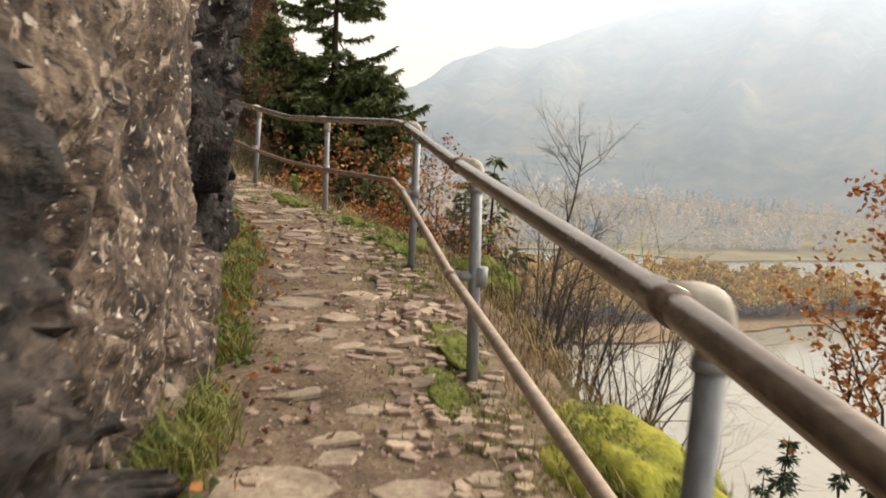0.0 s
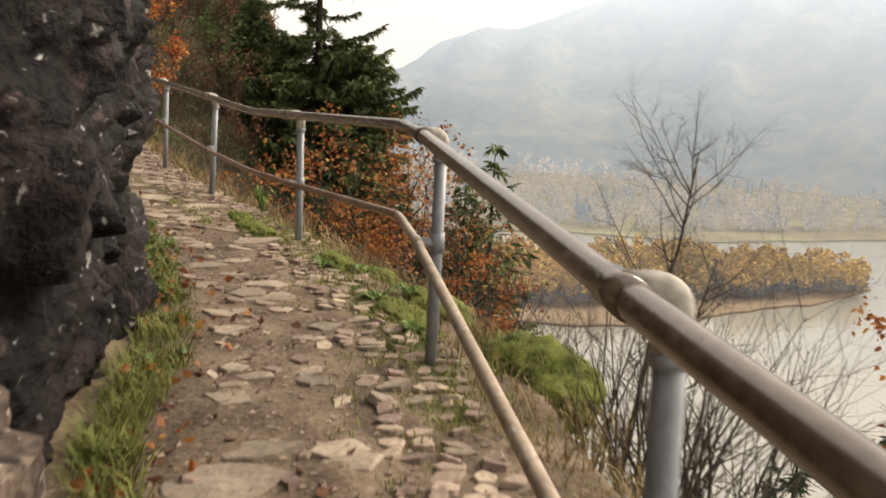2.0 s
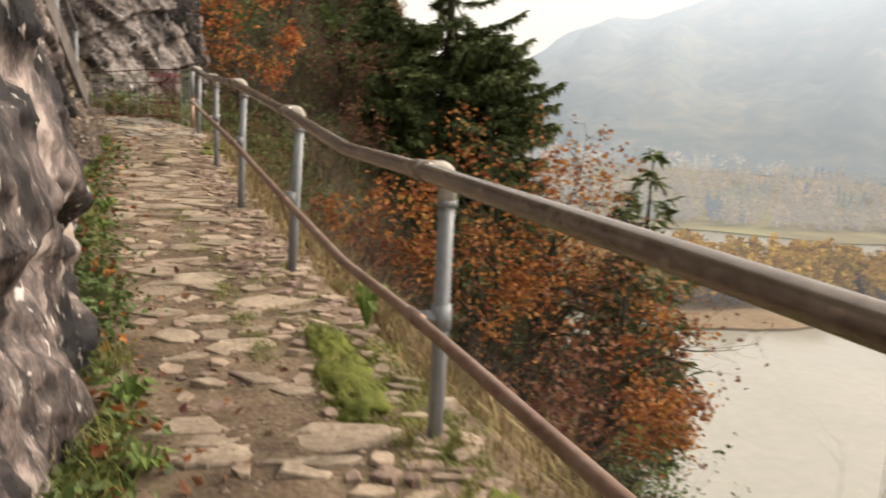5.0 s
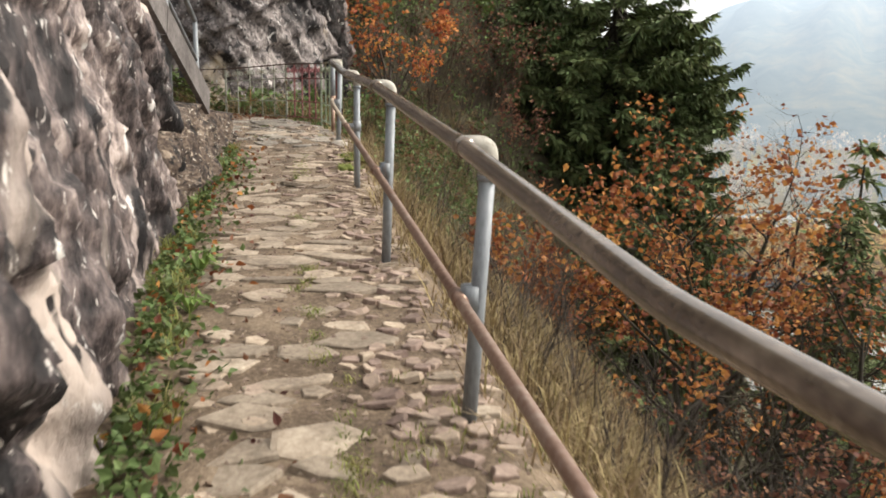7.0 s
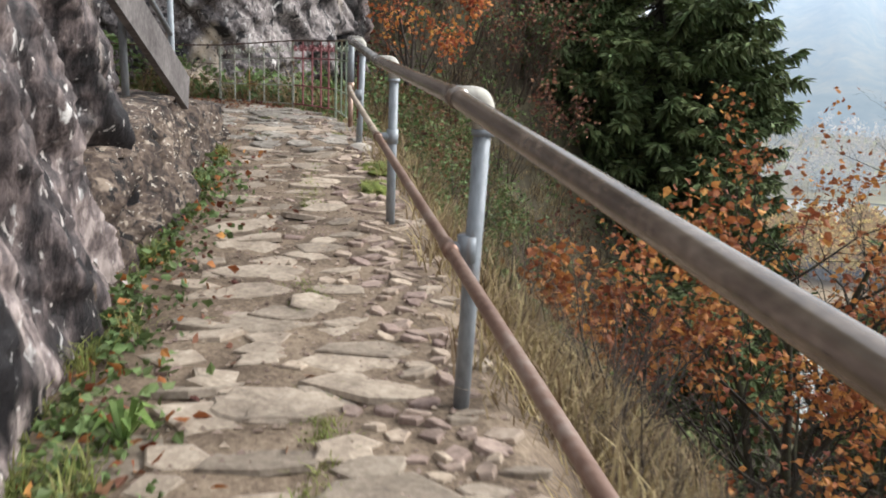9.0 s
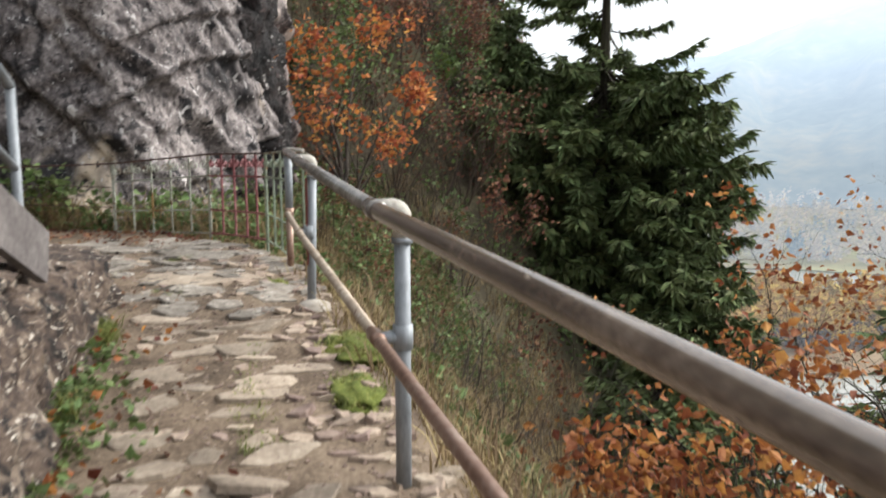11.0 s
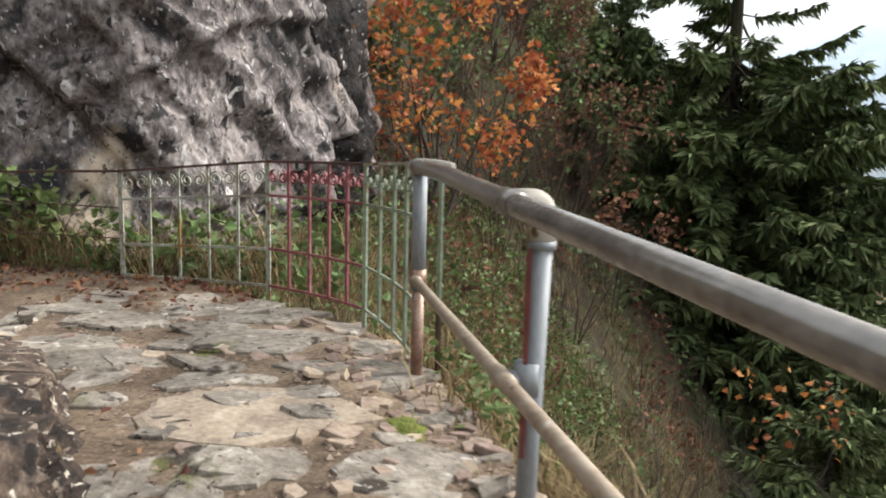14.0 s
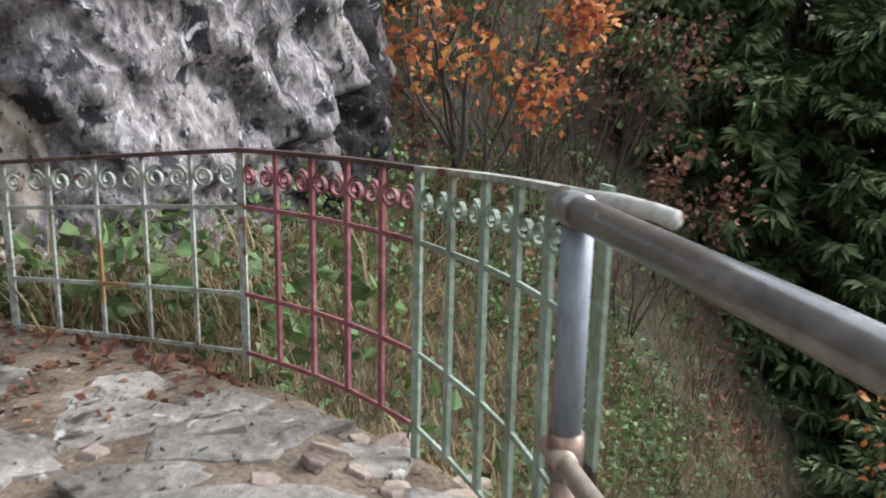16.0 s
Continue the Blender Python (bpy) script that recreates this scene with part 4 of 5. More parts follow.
conifer("fir_tree", (0.55, 23.6, -7.2), 6.9, 1.5, "dark young fir behind the gnarled oak", 19, 40, twig=0.16, dens=1.8)
conifer("fir_tree", (1.7, 30.0, -9.0), 9.0, 1.7, "slim dark conifer among autumn oaks", 13, 30, twig=0.4, bare_top=0.5)
for k, (x, y, h) in enumerate([(18.5, 41, 19), (22.0, 42, 21), (25.5, 45, 20), (15.5, 46, 17), (20.0, 47, 22)]):
    conifer("fir_tree", (x, y, -16.2 - h + (2.2, 0.4, 1.6, -3, -2)[k]), h, 2.6, "distant conifer far below the trail", 20 + k, 24, M["fir_far"], twig=0.5, dens=1.1)

# oaks with orange leaves below the railing
broadleaf("oak_tree", (-1.75, 17.8, -4.75), [((-0.1, 0.3, 1), 3.9, 0.11), ((-0.3, 0.3, 0.9), 3.2, 0.1), ((0.5, 0.3, 0.8), 2.9, 0.09)], 3, (6, 7, 7), M["orange"], 4, 0.095, M["bark_dark"], "small leaning oak with dense orange-brown leaves", "tree", 31, jitter=0.11, wander=0.26, lift=0.02, keep=0.5)
broadleaf("oak_tree", (-1.6, 20.2, -5.0), [((0.1, 0.1, 1), 4.4, 0.1), ((-0.2, 0.0, 0.9), 3.6, 0.08)], 3, (6, 7, 6), M["orange"], 3, 0.1, M["bark_dark"], "oak with orange-brown leaves on dark limbs", "tree", 32, jitter=0.11, wander=0.26, lift=0.02, keep=0.5)
broadleaf("oak_tree", (-1.3, 22.0, -5.8), [((0.0, 0.1, 1), 5.3, 0.14), ((0.3, 0.2, 0.9), 4.6, 0.11), ((-0.3, 0.15, 1), 5.2, 0.1), ((0.5, 0.0, 0.8), 3.8, 0.09)], 3, (6, 7, 7), M["orange"], 3, 0.1, M["bark_dark"], "half-bare oak with sparse russet leaves", "tree", 33, spread=0.8, wander=0.3, lift=0.03, keep=0.4)
broadleaf("oak_tree", (-1.9, 17.2, -5.8), [((0.0, 0.2, 1), 3.8, 0.11), ((0.2, -0.1, 0.9), 3.0, 0.09), ((-0.4, 0, 0.9), 3.4, 0.09)], 3, (6, 7, 6), M["rust_leaf"], 1, 0.1, M["bark_dark"], "low twiggy oak below the trail with few leaves", "tree", 34, spread=0.8, wander=0.3, keep=0.12)
broadleaf("oak_tree", (-0.45, 19.8, -6.2), [((0.05, 0.1, 1), 4.6, 0.13), ((0.4, 0.1, 0.9), 4.0, 0.11), ((-0.3, 0.1, 1), 4.4, 0.1), ((0.6, 0.0, 0.8), 3.2, 0.09)], 3, (6, 7, 8), M["rust_leaf"], 2, 0.11, M["bark_dark"], "gnarled oak with curling bare limbs and few russet leaves", "tree", 37, spread=0.9, wander=0.34, lift=0.03, keep=0.16)
broadleaf("oak_tree", (5.9, 10.4, -4.6), [((-0.12, -0.03, 1), 4.0, 0.09), ((0.2, 0.2, 1), 4.2, 0.09)], 3, (6, 6, 7), M["orange"], 4, 0.11, M["bark_dark"], "oak with orange-brown leaves above the lake", "tree", 35, spread=0.7, wander=0.28, keep=0.5)
broadleaf("maple_tree", (-8.75, 25.6, 0.1), [((0.05, 0.0, 1), 3.0, 0.05), ((-0.05, 0.2, 1), 3.0, 0.05), ((0.15, -0.1, 1), 2.2, 0.04)], 3, (5, 5, 5), M["maple"], 3, 0.115, M["bark"], "young maple with bright orange and yellow leaves", "tree", 36, spread=0.55, jitter=0.14, keep=0.5)

# bare saplings and shrubs beside the drop
broadleaf("bare_tree", (0.8, 6.95, -1.6), [((0.05, 0.02, 1), 2.95, 0.03), ((0.16, 0.0, 1), 2.3, 0.024, (0.06, 0, 0.1))], 3, (8, 9, 20), None, 0, 0, M["bark"], "slender bare sapling outside the railing", "tree", 41, spread=0.8, wander=0.12, lift=0.06, ratio=0.5)


def shrub(at, height, stems, seed, label, leaf=None, per=0, size=0.06, mat=None, spread=0.5, level=2, group="bare shrubs"):
    rnd = random.Random(seed)
    starts = []
    for _ in range(stems):
        a = rnd.uniform(0, 6.283)
        s = rnd.uniform(0.1, spread)
        starts.append(((math.cos(a) * s, math.sin(a) * s, 1), height * rnd.uniform(0.6, 1.1), 0.008 + 0.004 * height, (math.cos(a) * 0.08, math.sin(a) * 0.08, -0.1)))
    return broadleaf("shrub", at, starts, level, (4, 5, 4), leaf, per, size, mat or M["bark"], label, "shrub", seed, spread=0.6, wander=0.17, lift=0.05, group=group, jitter=0.05)


for k, (x, y, z, h, n) in enumerate([(0.75, 5.9, -0.75, 1.5, 7), (1.0, 6.6, -1.0, 1.5, 7), (1.35, 7.6, -1.4, 1.9, 8), (1.0, 8.3, -1.3, 1.6, 7), (1.9, 8.0, -1.9, 2.3, 7), (1.5, 6.2, -1.7, 1.6, 6), (1.45, 5.0, -1.7, 1.6, 5), (2.3, 9.0, -2.3, 2.2, 6), (0.6, 9.3, -1.6, 1.8, 7), (0.2, 7.9, -0.5, 0.9, 6)]):
    shrub((x, y, z), h, n, 50 + k, "bare brown shrub on the bank above the lake")
for k, (x, y, h, n, lf) in enumerate([(-0.6, 11.4, 1.2, 8, 0), (-0.9, 12.6, 1.3, 8, 1), (-0.6, 13.8, 1.2, 8, 0), (-1.2, 14.2, 1.5, 8, 0), (-0.9, 15.8, 1.6, 8, 1), (-2.6, 14.6, 1.2, 7, 0), (-3.3, 15.4, 1.3, 8, 0), (-3.6, 17.0, 1.3, 8, 0), (-4.5, 18.3, 1.2, 8, 0), (-3.8, 19.4, 1.5, 8, 0), (-2.0, 12.2, 0.9, 8, 0), (-2.9, 13.6, 0.9, 8, 0), (-5.6, 19.4, 1.2, 8, 0), (-6.3, 20.6, 1.2, 8, 0), (-5.4, 21.6, 1.4, 8, 0), (-6.8, 22.6, 1.4, 8, 0), (-5.8, 24.2, 1.6, 8, 0)]):
    shrub((x, y, ground(x, y) - 0.1), h, n, 70 + k, "twiggy shrub with few russet leaves on the slope" if lf else "bare grey-brown shrub on the slope", M["rust_leaf"] if lf else None, 1, 0.08)
for k, (x, y, h) in enumerate([(-8.3, 27.5, 2.4), (-7.8, 28.8, 2.6), (-7.4, 29.8, 2.6), (-8.6, 29.2, 2.8), (-7.0, 27.2, 1.8), (-6.6, 29.0, 2.0), (-9.2, 28.5, 2.6), (-8.8, 31.5, 2.6), (-10.0, 30.0, 2.6), (-7.9, 33.0, 2.4), (-6.9, 35.0, 2.4), (-8.6, 35.6, 2.6), (-10.2, 33.5, 2.6), (-9.5, 27.0, 2.2)]):
    shrub((x, y, ground(x, y) - 0.1), h, 8, 90 + k, "leafless grey shrub on the steep hillside", M["rust_leaf"] if k % 3 == 2 else M["green_leaf"] if k % 4 == 1 else None, 1, 0.1, M["twig"], 0.8, group="hillside shrubs")


for k, (x, y, h) in enumerate([(0.4, 13.6, 1.3), (1.0, 14.4, 1.4), (0.5, 15.2, 1.5), (1.3, 15.8, 1.4), (0.8, 16.8, 1.5), (1.5, 17.4, 1.3), (0.2, 16.2, 1.6), (1.9, 16.4, 1.2), (1.2, 18.6, 1.5)]):
    shrub((x, y, ground(x, y) - 0.15), h, 10, 170 + k, "low russet scrub on the brow above the lake", M["rust_leaf"] if k % 3 else M["green_leaf"], 1, 0.08, M["twig"], 0.9)
more = random.Random(123)
for k in range(18):
    y = more.uniform(26.5, 38)
    x = along(EDGE, y) + more.uniform(-3.0, 1.2)
    shrub((x, y, ground(x, y) - 0.1), more.uniform(1.4, 2.4), 8, 130 + k, "dark leafless shrub on the steep hillside", M["rust_leaf"] if k % 3 == 0 else None, 1, 0.09, M["twig"], 0.8, group="hillside shrubs")


def rosette(x, y, r, seed, upright=0.35):
    """A low weed: lance-shaped leaves spreading from one root."""
    rnd = random.Random(seed)
    plant = thing("weed_plant", "small green leafy weed rooted at the trail's edge", "weed", (x, y, ground(x, y)), "trailside weeds")
    for k in range(15):
        a = k * 2.4 + rnd.uniform(-0.3, 0.3)
        d, s = Vector((math.cos(a), math.sin(a), 0)), Vector((-math.sin(a), math.cos(a), 0))
        l, u = r * rnd.uniform(0.6, 1.1), r * upright * rnd.uniform(0.6, 1.6)
        w = l * 0.16
        m, e = d * l * 0.55 + Vector((0, 0, u)), d * l + Vector((0, 0, u * 0.75))
        mesh_object("leaf", [(0, 0, 0), tuple(m + s * w), tuple(e), tuple(m - s * w), tuple(m - Vector((0, 0, w * 0.4)))], [(0, 1, 4), (1, 2, 4), (2, 3, 4), (3, 0, 4)], M["weed_leaf"], plant)
    return plant


M["weed_leaf"] = material("fresh_green_weed_leaf", [(0.06, 0.1, 0.025), (0.13, 0.2, 0.045), (0.22, 0.29, 0.08)], 6, 0.6, bump=0, fine=30, piece=0.2, thin=0.2)
for k, (x, y, r, up) in enumerate([(-0.57, 7.34, 0.13, 0.4), (-0.39, 7.69, 0.13, 0.5), (-1.01, 8.11, 0.1, 0.5), (-0.72, 8.06, 0.13, 0.4), (-1.84, 10.1, 0.14, 1.3), (-0.35, 6.75, 0.1, 0.4), (-2.2, 8.5, 0.12, 0.5), (-2.5, 8.95, 0.14, 0.6), (-0.98, 3.3, 0.12, 0.6), (-4.25, 11.8, 0.14, 0.6), (-4.6, 12.4, 0.15, 0.6)]):
    rosette(x, y, r, 200 + k, up)


# ---- low growth: uncounted blades, leaves and moss ----
def blades(name, spots, mat, label, category, seed, per=12, bend=0.5, wide=1.0):
    """Grass tufts: (x, y, z, height, spread) each."""
    rnd = random.Random(seed)
    V, F = [], []
    for x, y, z, h, r in spots:
        for _ in range(per):
            a, l = rnd.uniform(0, 6.283), h * rnd.uniform(0.5, 1.2)
            d = Vector((math.cos(a), math.sin(a), 0))
            s = Vector((-d.y, d.x, 0)) * (0.0028 + 0.012 * l) * wide
            p = Vector((x + rnd.gauss(0, r), y + rnd.gauss(0, r), z - 0.01))
            q = p + d * l * bend * rnd.uniform(0.1, 0.5) + Vector((0, 0, l * 0.6))
            e = q + d * l * bend * rnd.uniform(0.2, 0.9) + Vector((0, 0, l * 0.3))
            i = len(V)
            V += [tuple(p - s), tuple(p + s), tuple(q + s * 0.7), tuple(q - s * 0.7), tuple(e)]
            F += [(i, i + 1, i + 2, i + 3), (i + 3, i + 2, i + 4)]
    return tagged(mesh_object(name, V, F, mat), label, category, kind="stuff")


def litter(name, spots, mat, label, seed, size, category="leaves"):
    rnd = random.Random(seed)
    V, F = [], []
    for x, y, z in spots:
        leaf_cards(rnd, V, F, Vector((x, y, z)), size * rnd.uniform(0.6, 1.3), 0.0)
    return tagged(mesh_object(name, V, F, mat), label, category, kind="stuff")


rnd = random.Random(77)
left, right, dry, weeds, fallen, brush, ivy, bramble = [], [], [], [], [], [], [], []
for _ in range(1500):
    y = rnd.uniform(1.0, 17)
    w = along([(1, 0.3), (2.4, 0.3), (4.6, 0.22), (5.4, 0.12), (6.5, 0.24), (9, 0.2), (12, 0.24), (15, 0.16), (17, 0.1)], y)
    x = along(LEFT, y) + rnd.uniform(-0.06, w)
    if fuzz(x * 2, y * 1.5, 4) > (-0.25 if y < 8 else 0.1):
        left.append((x, y, ground(x, y), rnd.uniform(0.06, 0.2 if y < 4.2 else 0.14), 0.03))
for _ in range(520):
    y = rnd.uniform(1.2, 11.5)
    x = along(EDGE, y) + rnd.gauss(0.02, 0.2)
    if fuzz(x * 1.3, y * 1.3, 9) > -0.05:
        right.append((x, y, ground(x, y), rnd.uniform(0.025, 0.075), 0.05))
strip = []
for _ in range(480):
    y = rnd.uniform(9.5, 17)
    x = along(LEFT, y) + (along(EDGE, y) - along(LEFT, y)) * rnd.gauss(0.64, 0.03)
    if fuzz(x * 1.1, y * 1.1, 51) > 0.0:
        strip.append((x, y, ground(x, y), rnd.uniform(0.015, 0.04), 0.025))
for _ in range(1500):
    y = rnd.uniform(5.6, 10.2)
    x = along(EDGE, y) - abs(rnd.gauss(0, 0.13)) + 0.12
    if fuzz(x * 1.6, y * 1.6, 61) > -0.1:
        strip.append((x, y, ground(x, y), rnd.uniform(0.012, 0.04), 0.035))
for _ in range(5200):
    y = rnd.uniform(1.5, 29)
    x = along(EDGE, y) + (abs(rnd.gauss(0, 1.1)) + 0.15 if y < 9 else rnd.uniform(0.15, 5.5))
    if y > 9 or rnd.random() < 0.5:
        dry.append((x, y, ground(x, y), rnd.uniform(0.05, 0.14) if y < 9 else rnd.uniform(0.08, 0.3), 0.09))
for _ in range(5200):
    y = rnd.uniform(17.5, 27)
    x = along(EDGE, y) + rnd.uniform(0.25, 4.2)
    dry.append((x, y, ground(x, y), rnd.uniform(0.06, 0.2), 0.09))
for _ in range(3000):
    y = rnd.uniform(10, 19)
    x = along(EDGE, y) + rnd.uniform(0.3, 4.5)
    dry.append((x, y, ground(x, y), rnd.uniform(0.1, 0.28), 0.1))
turned = []
for _ in range(420):
    y = rnd.uniform(2, 17)
    x = along(LEFT, y) + abs(rnd.gauss(0.05, 0.2))
    turned.append((x, y, ground(x, y) + rnd.uniform(0.02, 0.08)))
for _ in range(6000):
    y = rnd.uniform(2, 16.5)
    if 4.8 < y < 6:
        continue
    x = along(LEFT, y) + abs(rnd.gauss(0.02, 0.12 if y < 10 else 0.18))
    if fuzz(x * 2, y * 2, 14) > (0.15 if y < 8 else -0.25):
        weeds.append((x, y, ground(x, y) + abs(rnd.gauss(0.02, 0.04))))
for _ in range(420):
    y = rnd.uniform(0.5, 20)
    a, b = along(LEFT, y), along(EDGE, y)
    x = a + (b - a) * abs(rnd.gauss(0.0, 0.3)) + 0.05
    fallen.append((x, y, ground(x, y) + 0.012))
for _ in range(500):
    x = rnd.uniform(-11.5, -8.2)
    y = 20.3 - abs(rnd.gauss(0, 0.35))
    fallen.append((x, y, ground(x, y) + 0.015))
for _ in range(11000):
    y = rnd.uniform(16.5, 27)
    x = along(EDGE, y) + (rnd.uniform(0.1, 3.4) if y < 21 else rnd.uniform(-4, 3.5))
    if fuzz(x * 0.6, y * 0.6, 21) > -0.15:
        ivy.append((x, y, ground(x, y) + rnd.uniform(0.0, 0.28)))
for _ in range(2100):
    x = rnd.uniform(-12.5, -7.7)
    y = 20.42 + abs(rnd.gauss(0, 0.35 if x > -9.4 else 0.14)) - max(0, -10.3 - x) * 0.35
    h = along([(-12.5, 1.0), (-10.5, 0.75), (-9.6, 0.45), (-8.2, 0.4), (-7.7, 0.3)], x)
    if fuzz(x * 1.5, y * 1.5, 30) > -0.2 and (x < -10.2 or rnd.random() < 0.5):
        bramble.append((x, y, 0.72 + h * rnd.random() ** 1.3))
for _ in range(5200):
    y = rnd.uniform(9.5, 44)
    e = along(EDGE, y)
    x = e + rnd.uniform(0.3, 8) if y < 22 else e + rnd.uniform(-9, 8)
    brush.append((x, y, ground(x, y), rnd.uniform(0.1, 0.4 if y < 18 else 0.3 if y < 24 else 0.7), 0.16))
for _ in range(6500):
    y = rnd.uniform(20.9, 27)
    x = along(EDGE, y) + rnd.uniform(0.15, 2.8)
    if fuzz(x * 0.8, y * 0.8, 41) > -0.15:
        ivy.append((x, y, ground(x, y) + rnd.uniform(0.0, 0.5)))
canes = []
for _ in range(150):
    x = rnd.uniform(-12, -7.8)
    y = 20.45 + abs(rnd.gauss(0, 0.3 if x > -9.4 else 0.12)) - max(0, -10.3 - x) * 0.35
    canes.append((x, y, 0.7, rnd.uniform(0.25, 0.6), 0.1))
blades("dry_canes", canes, M["dry_grass"], "dry brown canes among the brambles", "canes", 12, per=9, bend=1.1, wide=0.6)
hill_brush = [b for b in brush if b[1] > 23]
brush = [b for b in brush if b[1] <= 23]
M["hill_brush"] = material("dark_russet_brush", [(0.02, 0.014, 0.011), (0.05, 0.035, 0.027), (0.095, 0.072, 0.05)], 0.8, 0.95, bump=0, island=0.4)
blades("brush_hillside", hill_brush, M["hill_brush"], "dark leafless brush on the steep hillside", "brush", 9, per=11, bend=0.9, wide=0.5)
blades("brush", brush, M["twig"], "dense brown brush of dry stems on the hillside", "brush", 8, per=16, bend=0.9, wide=0.42)
hang, hang_green = [], []
for _ in range(30000):
    k = rnd.uniform(0, 4.4)
    i = int(k)
    a, b = Vector(CREST[i]), Vector(CREST[i + 1])
    d = (b - a).normalized()
    h = 7.5 * rnd.random() ** 1.2
    p = a.lerp(b, k - i) + Vector((-d.y, d.x)) * (0.32 * h - rnd.uniform(0.1, 0.75))
    if fuzz(p.x * 0.7, p.y * 0.7, h * 0.7) > -0.06:
        (hang if fuzz(p.x * 0.5 + 7, p.y * 0.5, h * 0.5) > -0.05 else hang_green).append((p.x, p.y, 0.7 + h))
for _ in range(9000):
    y = rnd.uniform(24, 37)
    x = along(EDGE, y) + rnd.uniform(-2.5, 3.5)
    if fuzz(x * 0.7, y * 0.7, 33) > -0.1:
        (hang if fuzz(x * 0.5, y * 0.5, 13) > 0.05 else hang_green).append((x, y, ground(x, y) + rnd.uniform(0.0, 0.45)))
litter("scrub_leaves", hang, M["rust_leaf"], "withered russet scrub on the hillside rock", 31, 0.1, "scrub")
litter("scrub_green", hang_green, M["green_leaf"], "dull green scrub on the hillside rock", 32, 0.1, "scrub")
blades("grass_verge", left, M["grass"], "green grass along the foot of the rock", "grass", 1, bend=1.0)
blades("grass_edge", right, M["grass"], "short green grass and moss at the drop", "grass", 2, per=18)
blades("moss_strip", strip, M["grass"], "low moss and grass among the trail stones", "moss", 21, per=16, bend=1.1)
blades("grass_slope", dry, M["dry_grass"], "dry straw-coloured grass on the slope", "grass", 3, per=14, bend=0.9)
litter("weeds", weeds, M["green_leaf"], "low green weeds at the rock's foot", 4, 0.05, "weeds")
litter("fallen_leaves", fallen, M["rust_leaf"], "fallen russet leaves on the trail", 5, 0.05)
litter("autumn_leaves", turned, M["orange"], "orange autumn leaves caught in the weeds", 33, 0.055)
litter("ivy", ivy, M["green_leaf"], "green ivy and bramble on the slope", 6, 0.075, "ivy")
litter("bramble", bramble, M["green_leaf"], "green brambles behind the fence", 7, 0.105, "bramble")


M["moss_low"] = material("dark_trodden_moss", [(0.045, 0.055, 0.012), (0.105, 0.125, 0.022), (0.19, 0.2, 0.042)], 6, 0.95, bump=0.9, fine=50, bump_dist=0.03)


def moss_mound(x, y, rx, ry, h, seed, turn=0.0):
    bm = bmesh.new()
    bmesh.ops.create_icosphere(bm, subdivisions=4, radius=1)
    for w in bm.verts:
        c = w.co.copy()
        k = 1 + 0.3 * fuzz(c.x * 2 + seed, c.y * 2, c.z * 2) + 0.12 * fuzz(c.x * 8 + seed, c.y * 8, c.z * 8)
        w.co = Vector((c.x * rx * k, c.y * ry * k, c.z * h * k))
    ob = part("moss", bm, M["moss"] if h > 0.06 and y < 5 else M["moss_low"], None, smooth=True)
    ob.matrix_world = pose(x, y, ground(x, y) - h * 0.3, 0, 0, turn)
    return tagged(ob, "yellow-green moss cushion at the edge of the drop" if h > 0.06 else "low dark green moss pad between the stones", "moss", "moss cushions")


tufts = []
for k, (x, y, rx, ry, h, tn) in enumerate([(0.76, 3.0, 0.36, 0.85, 0.2, 8), (0.92, 1.7, 0.3, 0.6, 0.16, 4), (0.08, 4.4, 0.12, 0.5, 0.04, 10), (0.03, 3.7, 0.1, 0.32, 0.04, 10), (-7.0, 38.5, 0.5, 1.8, 0.5, -12), (-7.6, 36.8, 0.4, 1.5, 0.4, -12), (-6.2, 40.0, 0.5, 1.4, 0.5, -12), (0.28, 6.6, 0.3, 0.5, 0.2, 14), (-0.25, 7.6, 0.2, 0.45, 0.1, 20), (-0.62, 8.2, 0.14, 0.3, 0.06, 24), (-1.72, 9.35, 0.15, 0.4, 0.08, 25), (-1.98, 9.85, 0.11, 0.28, 0.07, 28), (-0.42, 7.1, 0.16, 0.42, 0.065, 20), (-0.95, 8.35, 0.12, 0.3, 0.065, 24), (-5.6, 16.9, 0.18, 0.34, 0.06, 28), (-5.35, 16.2, 0.14, 0.3, 0.05, 28), (-6.75, 18.4, 0.1, 0.16, 0.04, 30)]):
    moss_mound(x, y, rx, ry, h, k * 3.7, tn)
    for _ in range(0 if y > 30 else int(260 * rx * ry / 0.1)):
        a, d = rnd.uniform(0, 6.283), rnd.random() ** 0.5 * 1.12
        c = Matrix.Rotation(radians(tn), 2) @ Vector((math.cos(a) * rx * d, math.sin(a) * ry * d))
        tufts.append((x + c.x, y + c.y, ground(x, y) - h * 0.3 + h * max(0.0, 1 - d * d) ** 0.5 - 0.005 if d < 1 else ground(x + c.x, y + c.y), rnd.uniform(0.012, 0.045), 0.02))
blades("moss_tufts", tufts, M["grass"], "short grass growing through the moss", "grass", 10, per=7, bend=1.0)

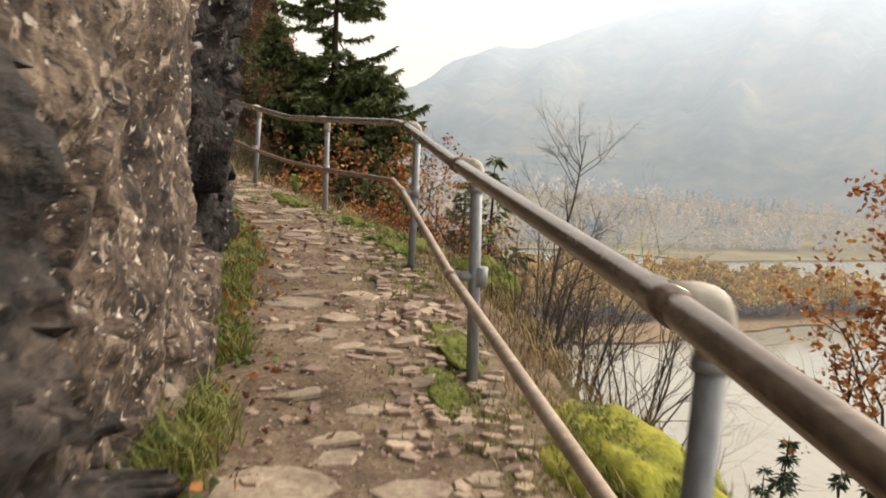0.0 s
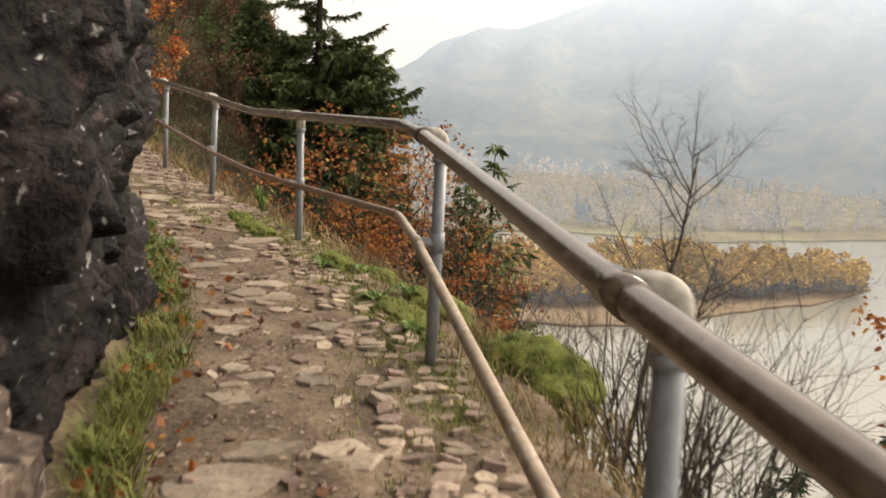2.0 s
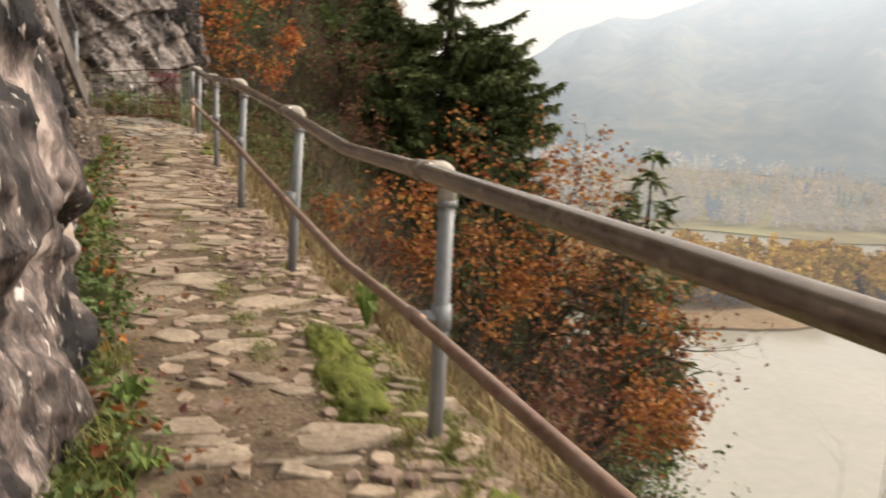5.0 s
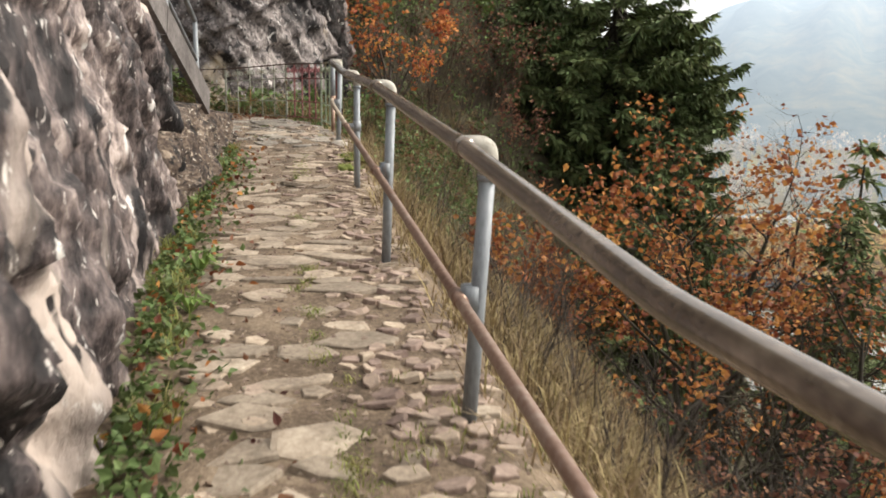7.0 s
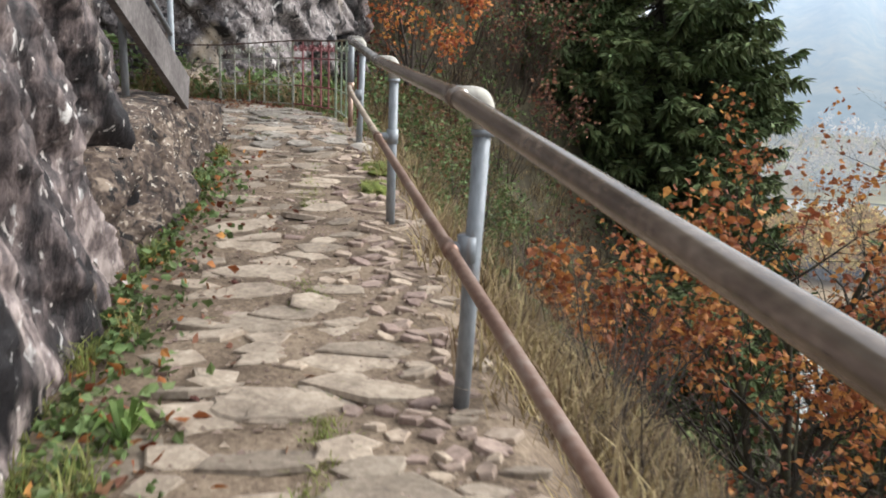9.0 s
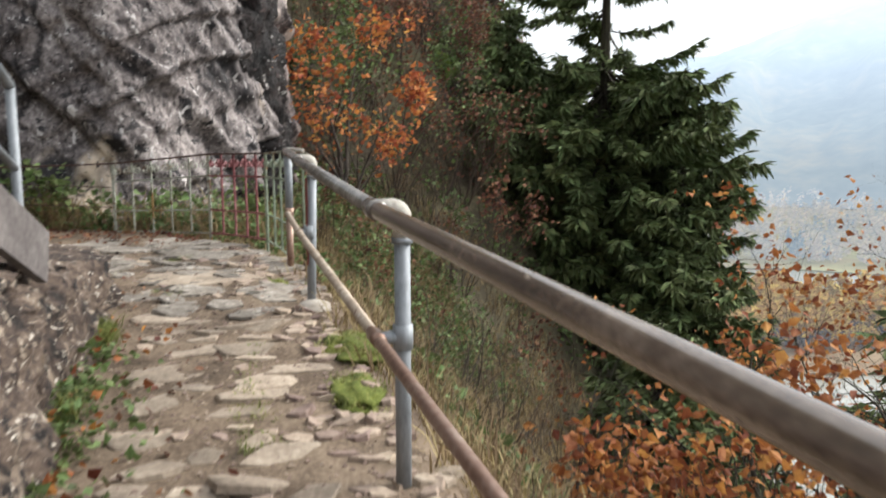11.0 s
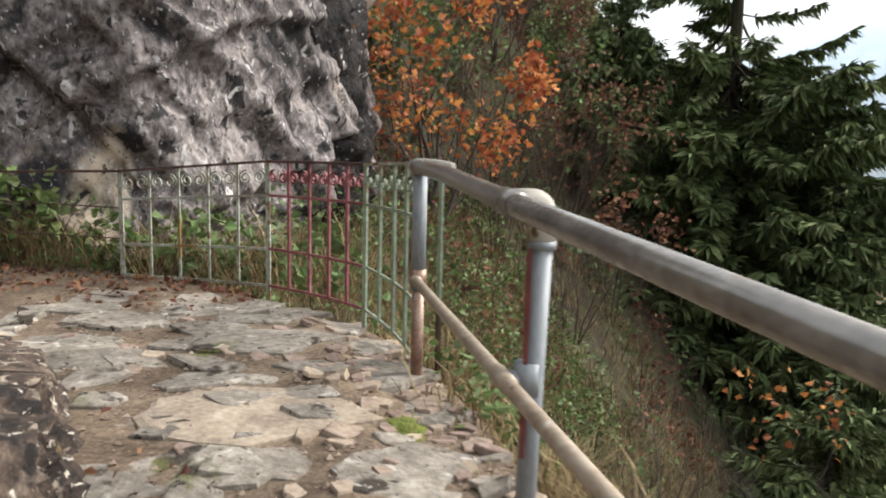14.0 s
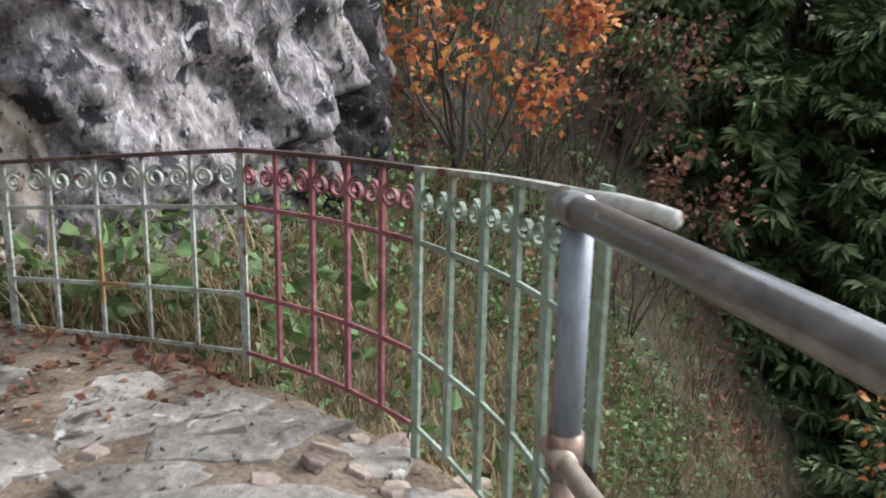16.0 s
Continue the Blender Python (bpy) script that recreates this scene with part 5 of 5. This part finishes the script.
# ---- stones set in the trail ----
def stone_mesh(rnd, name, thick, mat="stone"):
    """One flat, broken-edged stone about 1 across, its top slightly smaller than its foot."""
    n = rnd.randint(5, 8)
    ang = sorted(2 * math.pi * (k + rnd.uniform(-0.33, 0.33)) / n for k in range(n))
    rim = [(math.cos(a) * rnd.uniform(0.33, 0.6), math.sin(a) * rnd.uniform(0.33, 0.6)) for a in ang]
    tilt = (rnd.uniform(-0.1, 0.1), rnd.uniform(-0.1, 0.1))
    v = [(x, y, -thick) for x, y in rim]
    v += [(x * 0.98, y * 0.98, -0.15 * thick + (x * tilt[0] + y * tilt[1]) * thick * 4) for x, y in rim]
    v += [(x * 0.88, y * 0.88, (x * tilt[0] + y * tilt[1]) * thick * 4 + rnd.uniform(-0.05, 0.08) * thick) for x, y in rim]
    f = [tuple(range(2 * n, 3 * n))]
    for r in (0, 1):
        for k in range(n):
            a, b = r * n + k, r * n + (k + 1) % n
            f.append((a, b, b + n, a + n))
    me = bpy.data.meshes.new(name)
    me.from_pydata(v, [], f)
    me.materials.append(M[mat])
    return me


def slab_mesh(rnd, name, mat="stone"):
    """One large worn slab about 1 across with a ragged edge and an uneven top."""
    n = 18
    far = [0.5 * (1 + 0.28 * fuzz(math.cos(k * 0.349) * 1.6 + rnd.random() * 0.2, math.sin(k * 0.349) * 1.6, len(name) + rnd.random() * 0.1)) * rnd.uniform(0.92, 1.06) for k in range(n)]
    v, f = [], []
    for ring, (s, z) in enumerate(((1.02, -0.25), (1.0, -0.05), (0.93, 0.0), (0.55, 0.02))):
        for k in range(n):
            a = k * 2 * math.pi / n
            v.append((math.cos(a) * far[k] * s, math.sin(a) * far[k] * s, z + rnd.uniform(-0.02, 0.02)))
    v.append((0, 0, 0.02))
    for r in range(3):
        for k in range(n):
            a, b = r * n + k, r * n + (k + 1) % n
            f.append((a, b, b + n, a + n))
    f += [(3 * n + k, 3 * n + (k + 1) % n, 4 * n) for k in range(n)]
    me = bpy.data.meshes.new(name)
    me.from_pydata(v, [], f)
    me.materials.append(M[mat])
    return me


rnd = random.Random(9)
slabs = [slab_mesh(rnd, "stone") for _ in range(8)]
grey_slabs = [slab_mesh(rnd, "stone", "stone_grey") for _ in range(8)]
grey_kinds = [stone_mesh(rnd, "stone", 0.12 + 0.1 * rnd.random(), "stone_grey") for _ in range(16)]
kinds = [stone_mesh(rnd, "stone", 0.12 + 0.1 * rnd.random()) for _ in range(28)]
laid = []
y = 1.6
while y < 20.0:
    a, b = along(LEFT, y) + 0.28, along(EDGE, y) - 0.05
    if y > 16.5:
        a = max(a, -9.4)
    slab = along([(1.6, 0.5), (4, 0.62), (9, 0.6), (11, 0.6), (14, 0.66), (20, 0.8)], y)
    mid = a + (b - a) * slab
    x = a + rnd.uniform(0, 0.12)
    while x < mid:
        w = rnd.choice((0.07, 0.1, 0.14, 0.2, 0.28, 0.36)) * rnd.uniform(0.8, 1.2) * along([(7, 0.72), (9, 1.1), (11, 1.25), (20, 1.3)], y)
        if rnd.random() < along([(7, 0.62), (9.5, 0.85)], y):
            laid.append((x + w / 2, y + rnd.gauss(0, 0.035), w, rnd.uniform(0.04, 0.08) + 0.42 * w, 0.0))
        x += w + rnd.uniform(0.01, 0.09)
    while x < b + 0.12:
        w = rnd.uniform(0.06, 0.16)
        for off in (0, 0.075):
            if rnd.random() < 0.85:
                laid.append((x + w / 2, y + off + rnd.gauss(0, 0.03), w, rnd.uniform(0.05, 0.11), 1.0))
        x += w + rnd.uniform(0.0, 0.04)
    y += rnd.uniform(0.12, 0.19)
# larger slabs on the landing and in the trail
for x, yy, w, l in [(-7.33, 18.28, 0.88, 0.58), (-8.0, 19.7, 0.6, 0.34), (-8.7, 19.3, 0.55, 0.34), (-7.55, 17.6, 0.55, 0.3), (-6.6, 17.95, 0.45, 0.35), (-7.0, 17.3, 0.5, 0.35), (-9.1, 19.8, 0.5, 0.3), (-7.1, 19.0, 0.55, 0.4), (-7.75, 19.2, 0.7, 0.4), (-8.4, 18.7, 0.5, 0.35), (-6.75, 18.75, 0.36, 0.34), (-7.35, 19.5, 0.4, 0.28), (-0.55, 2.65, 0.42, 0.34), (-0.92, 5.05, 0.42, 0.26), (-1.2, 7.35, 0.42, 0.2), (-2.0, 8.7, 0.36, 0.18), (-4.3, 12.8, 0.44, 0.26), (-4.75, 13.55, 0.42, 0.3), (-4.6, 12.3, 0.4, 0.3)]:
    laid.append((x, yy, w, l, 2.0))
near = sorted(range(len(laid)), key=lambda i: (laid[i][4] != 2.0, laid[i][2] * -1))[:300]
chosen = set(near)
RV, RF = [], []
for i, (x, yy, w, l, edgy) in enumerate(laid):
    pool = slabs if w > 0.8 else (grey_slabs if edgy == 2.0 else grey_kinds) if yy > 17.3 else (slabs if edgy == 2.0 else kinds)
    me = pool[i % len(pool)]
    turn = rnd.gauss(0, 11) + along([(0, 8), (9, 24), (20, 28)], yy)
    high = 0.006 + (0.014 if yy < 17.3 else 0.03) * rnd.random() + (0.014 if edgy == 1.0 else 0)
    m = pose(x, yy, terrain(x, yy) + bumpy(x, yy) + high * 0.55, rnd.gauss(0, 5) if edgy < 2 else 0, rnd.gauss(0, 4 + 5 * (edgy == 1)) if edgy < 2 else 0, turn) @ Matrix.Diagonal((w * 1.12, l * 1.12, max(0.16, 0.5 * min(w, 0.3)), 1))
    if i in chosen:
        ob = new("stone", me)
        ob.parent = path
        ob.matrix_world = m
    else:
        k = len(RV)
        RV += [tuple(m @ q.co) for q in me.vertices]
        RF += [tuple(k + j for j in p.vertices) for p in me.polygons]
rest = mesh_object("stone", RV, RF, M["stone_loose"], path, "small broken stones bedded in the soil")
tagged(rest, kind="stuff")
# grit
GV, GF = [], []
for _ in range(7000):
    yy = rnd.uniform(1.2, 20)
    a, b = along(LEFT, yy) + 0.1, along(EDGE, yy) + 0.2
    x = rnd.uniform(max(a, -9.5), b)
    s = rnd.uniform(0.006, 0.02)
    c = Vector((x, yy, terrain(x, yy) + bumpy(x, yy) + s * 0.2))
    k = len(GV)
    for d in ((1, 0, 0), (-0.5, 0.9, 0), (-0.5, -0.9, 0.1), (0.1, 0.1, 0.75), (0, 0, -1)):
        GV.append(tuple(c + Vector([q * rnd.uniform(0.6, 1.2) for q in d]) * s))
    GF += [(k, k + 1, k + 3), (k + 1, k + 2, k + 3), (k + 2, k, k + 3), (k + 1, k, k + 4), (k + 2, k + 1, k + 4), (k, k + 2, k + 4)]
tagged(mesh_object("grit", GV, GF, M["stone_loose"], path, "loose grit and pebbles"), kind="stuff")
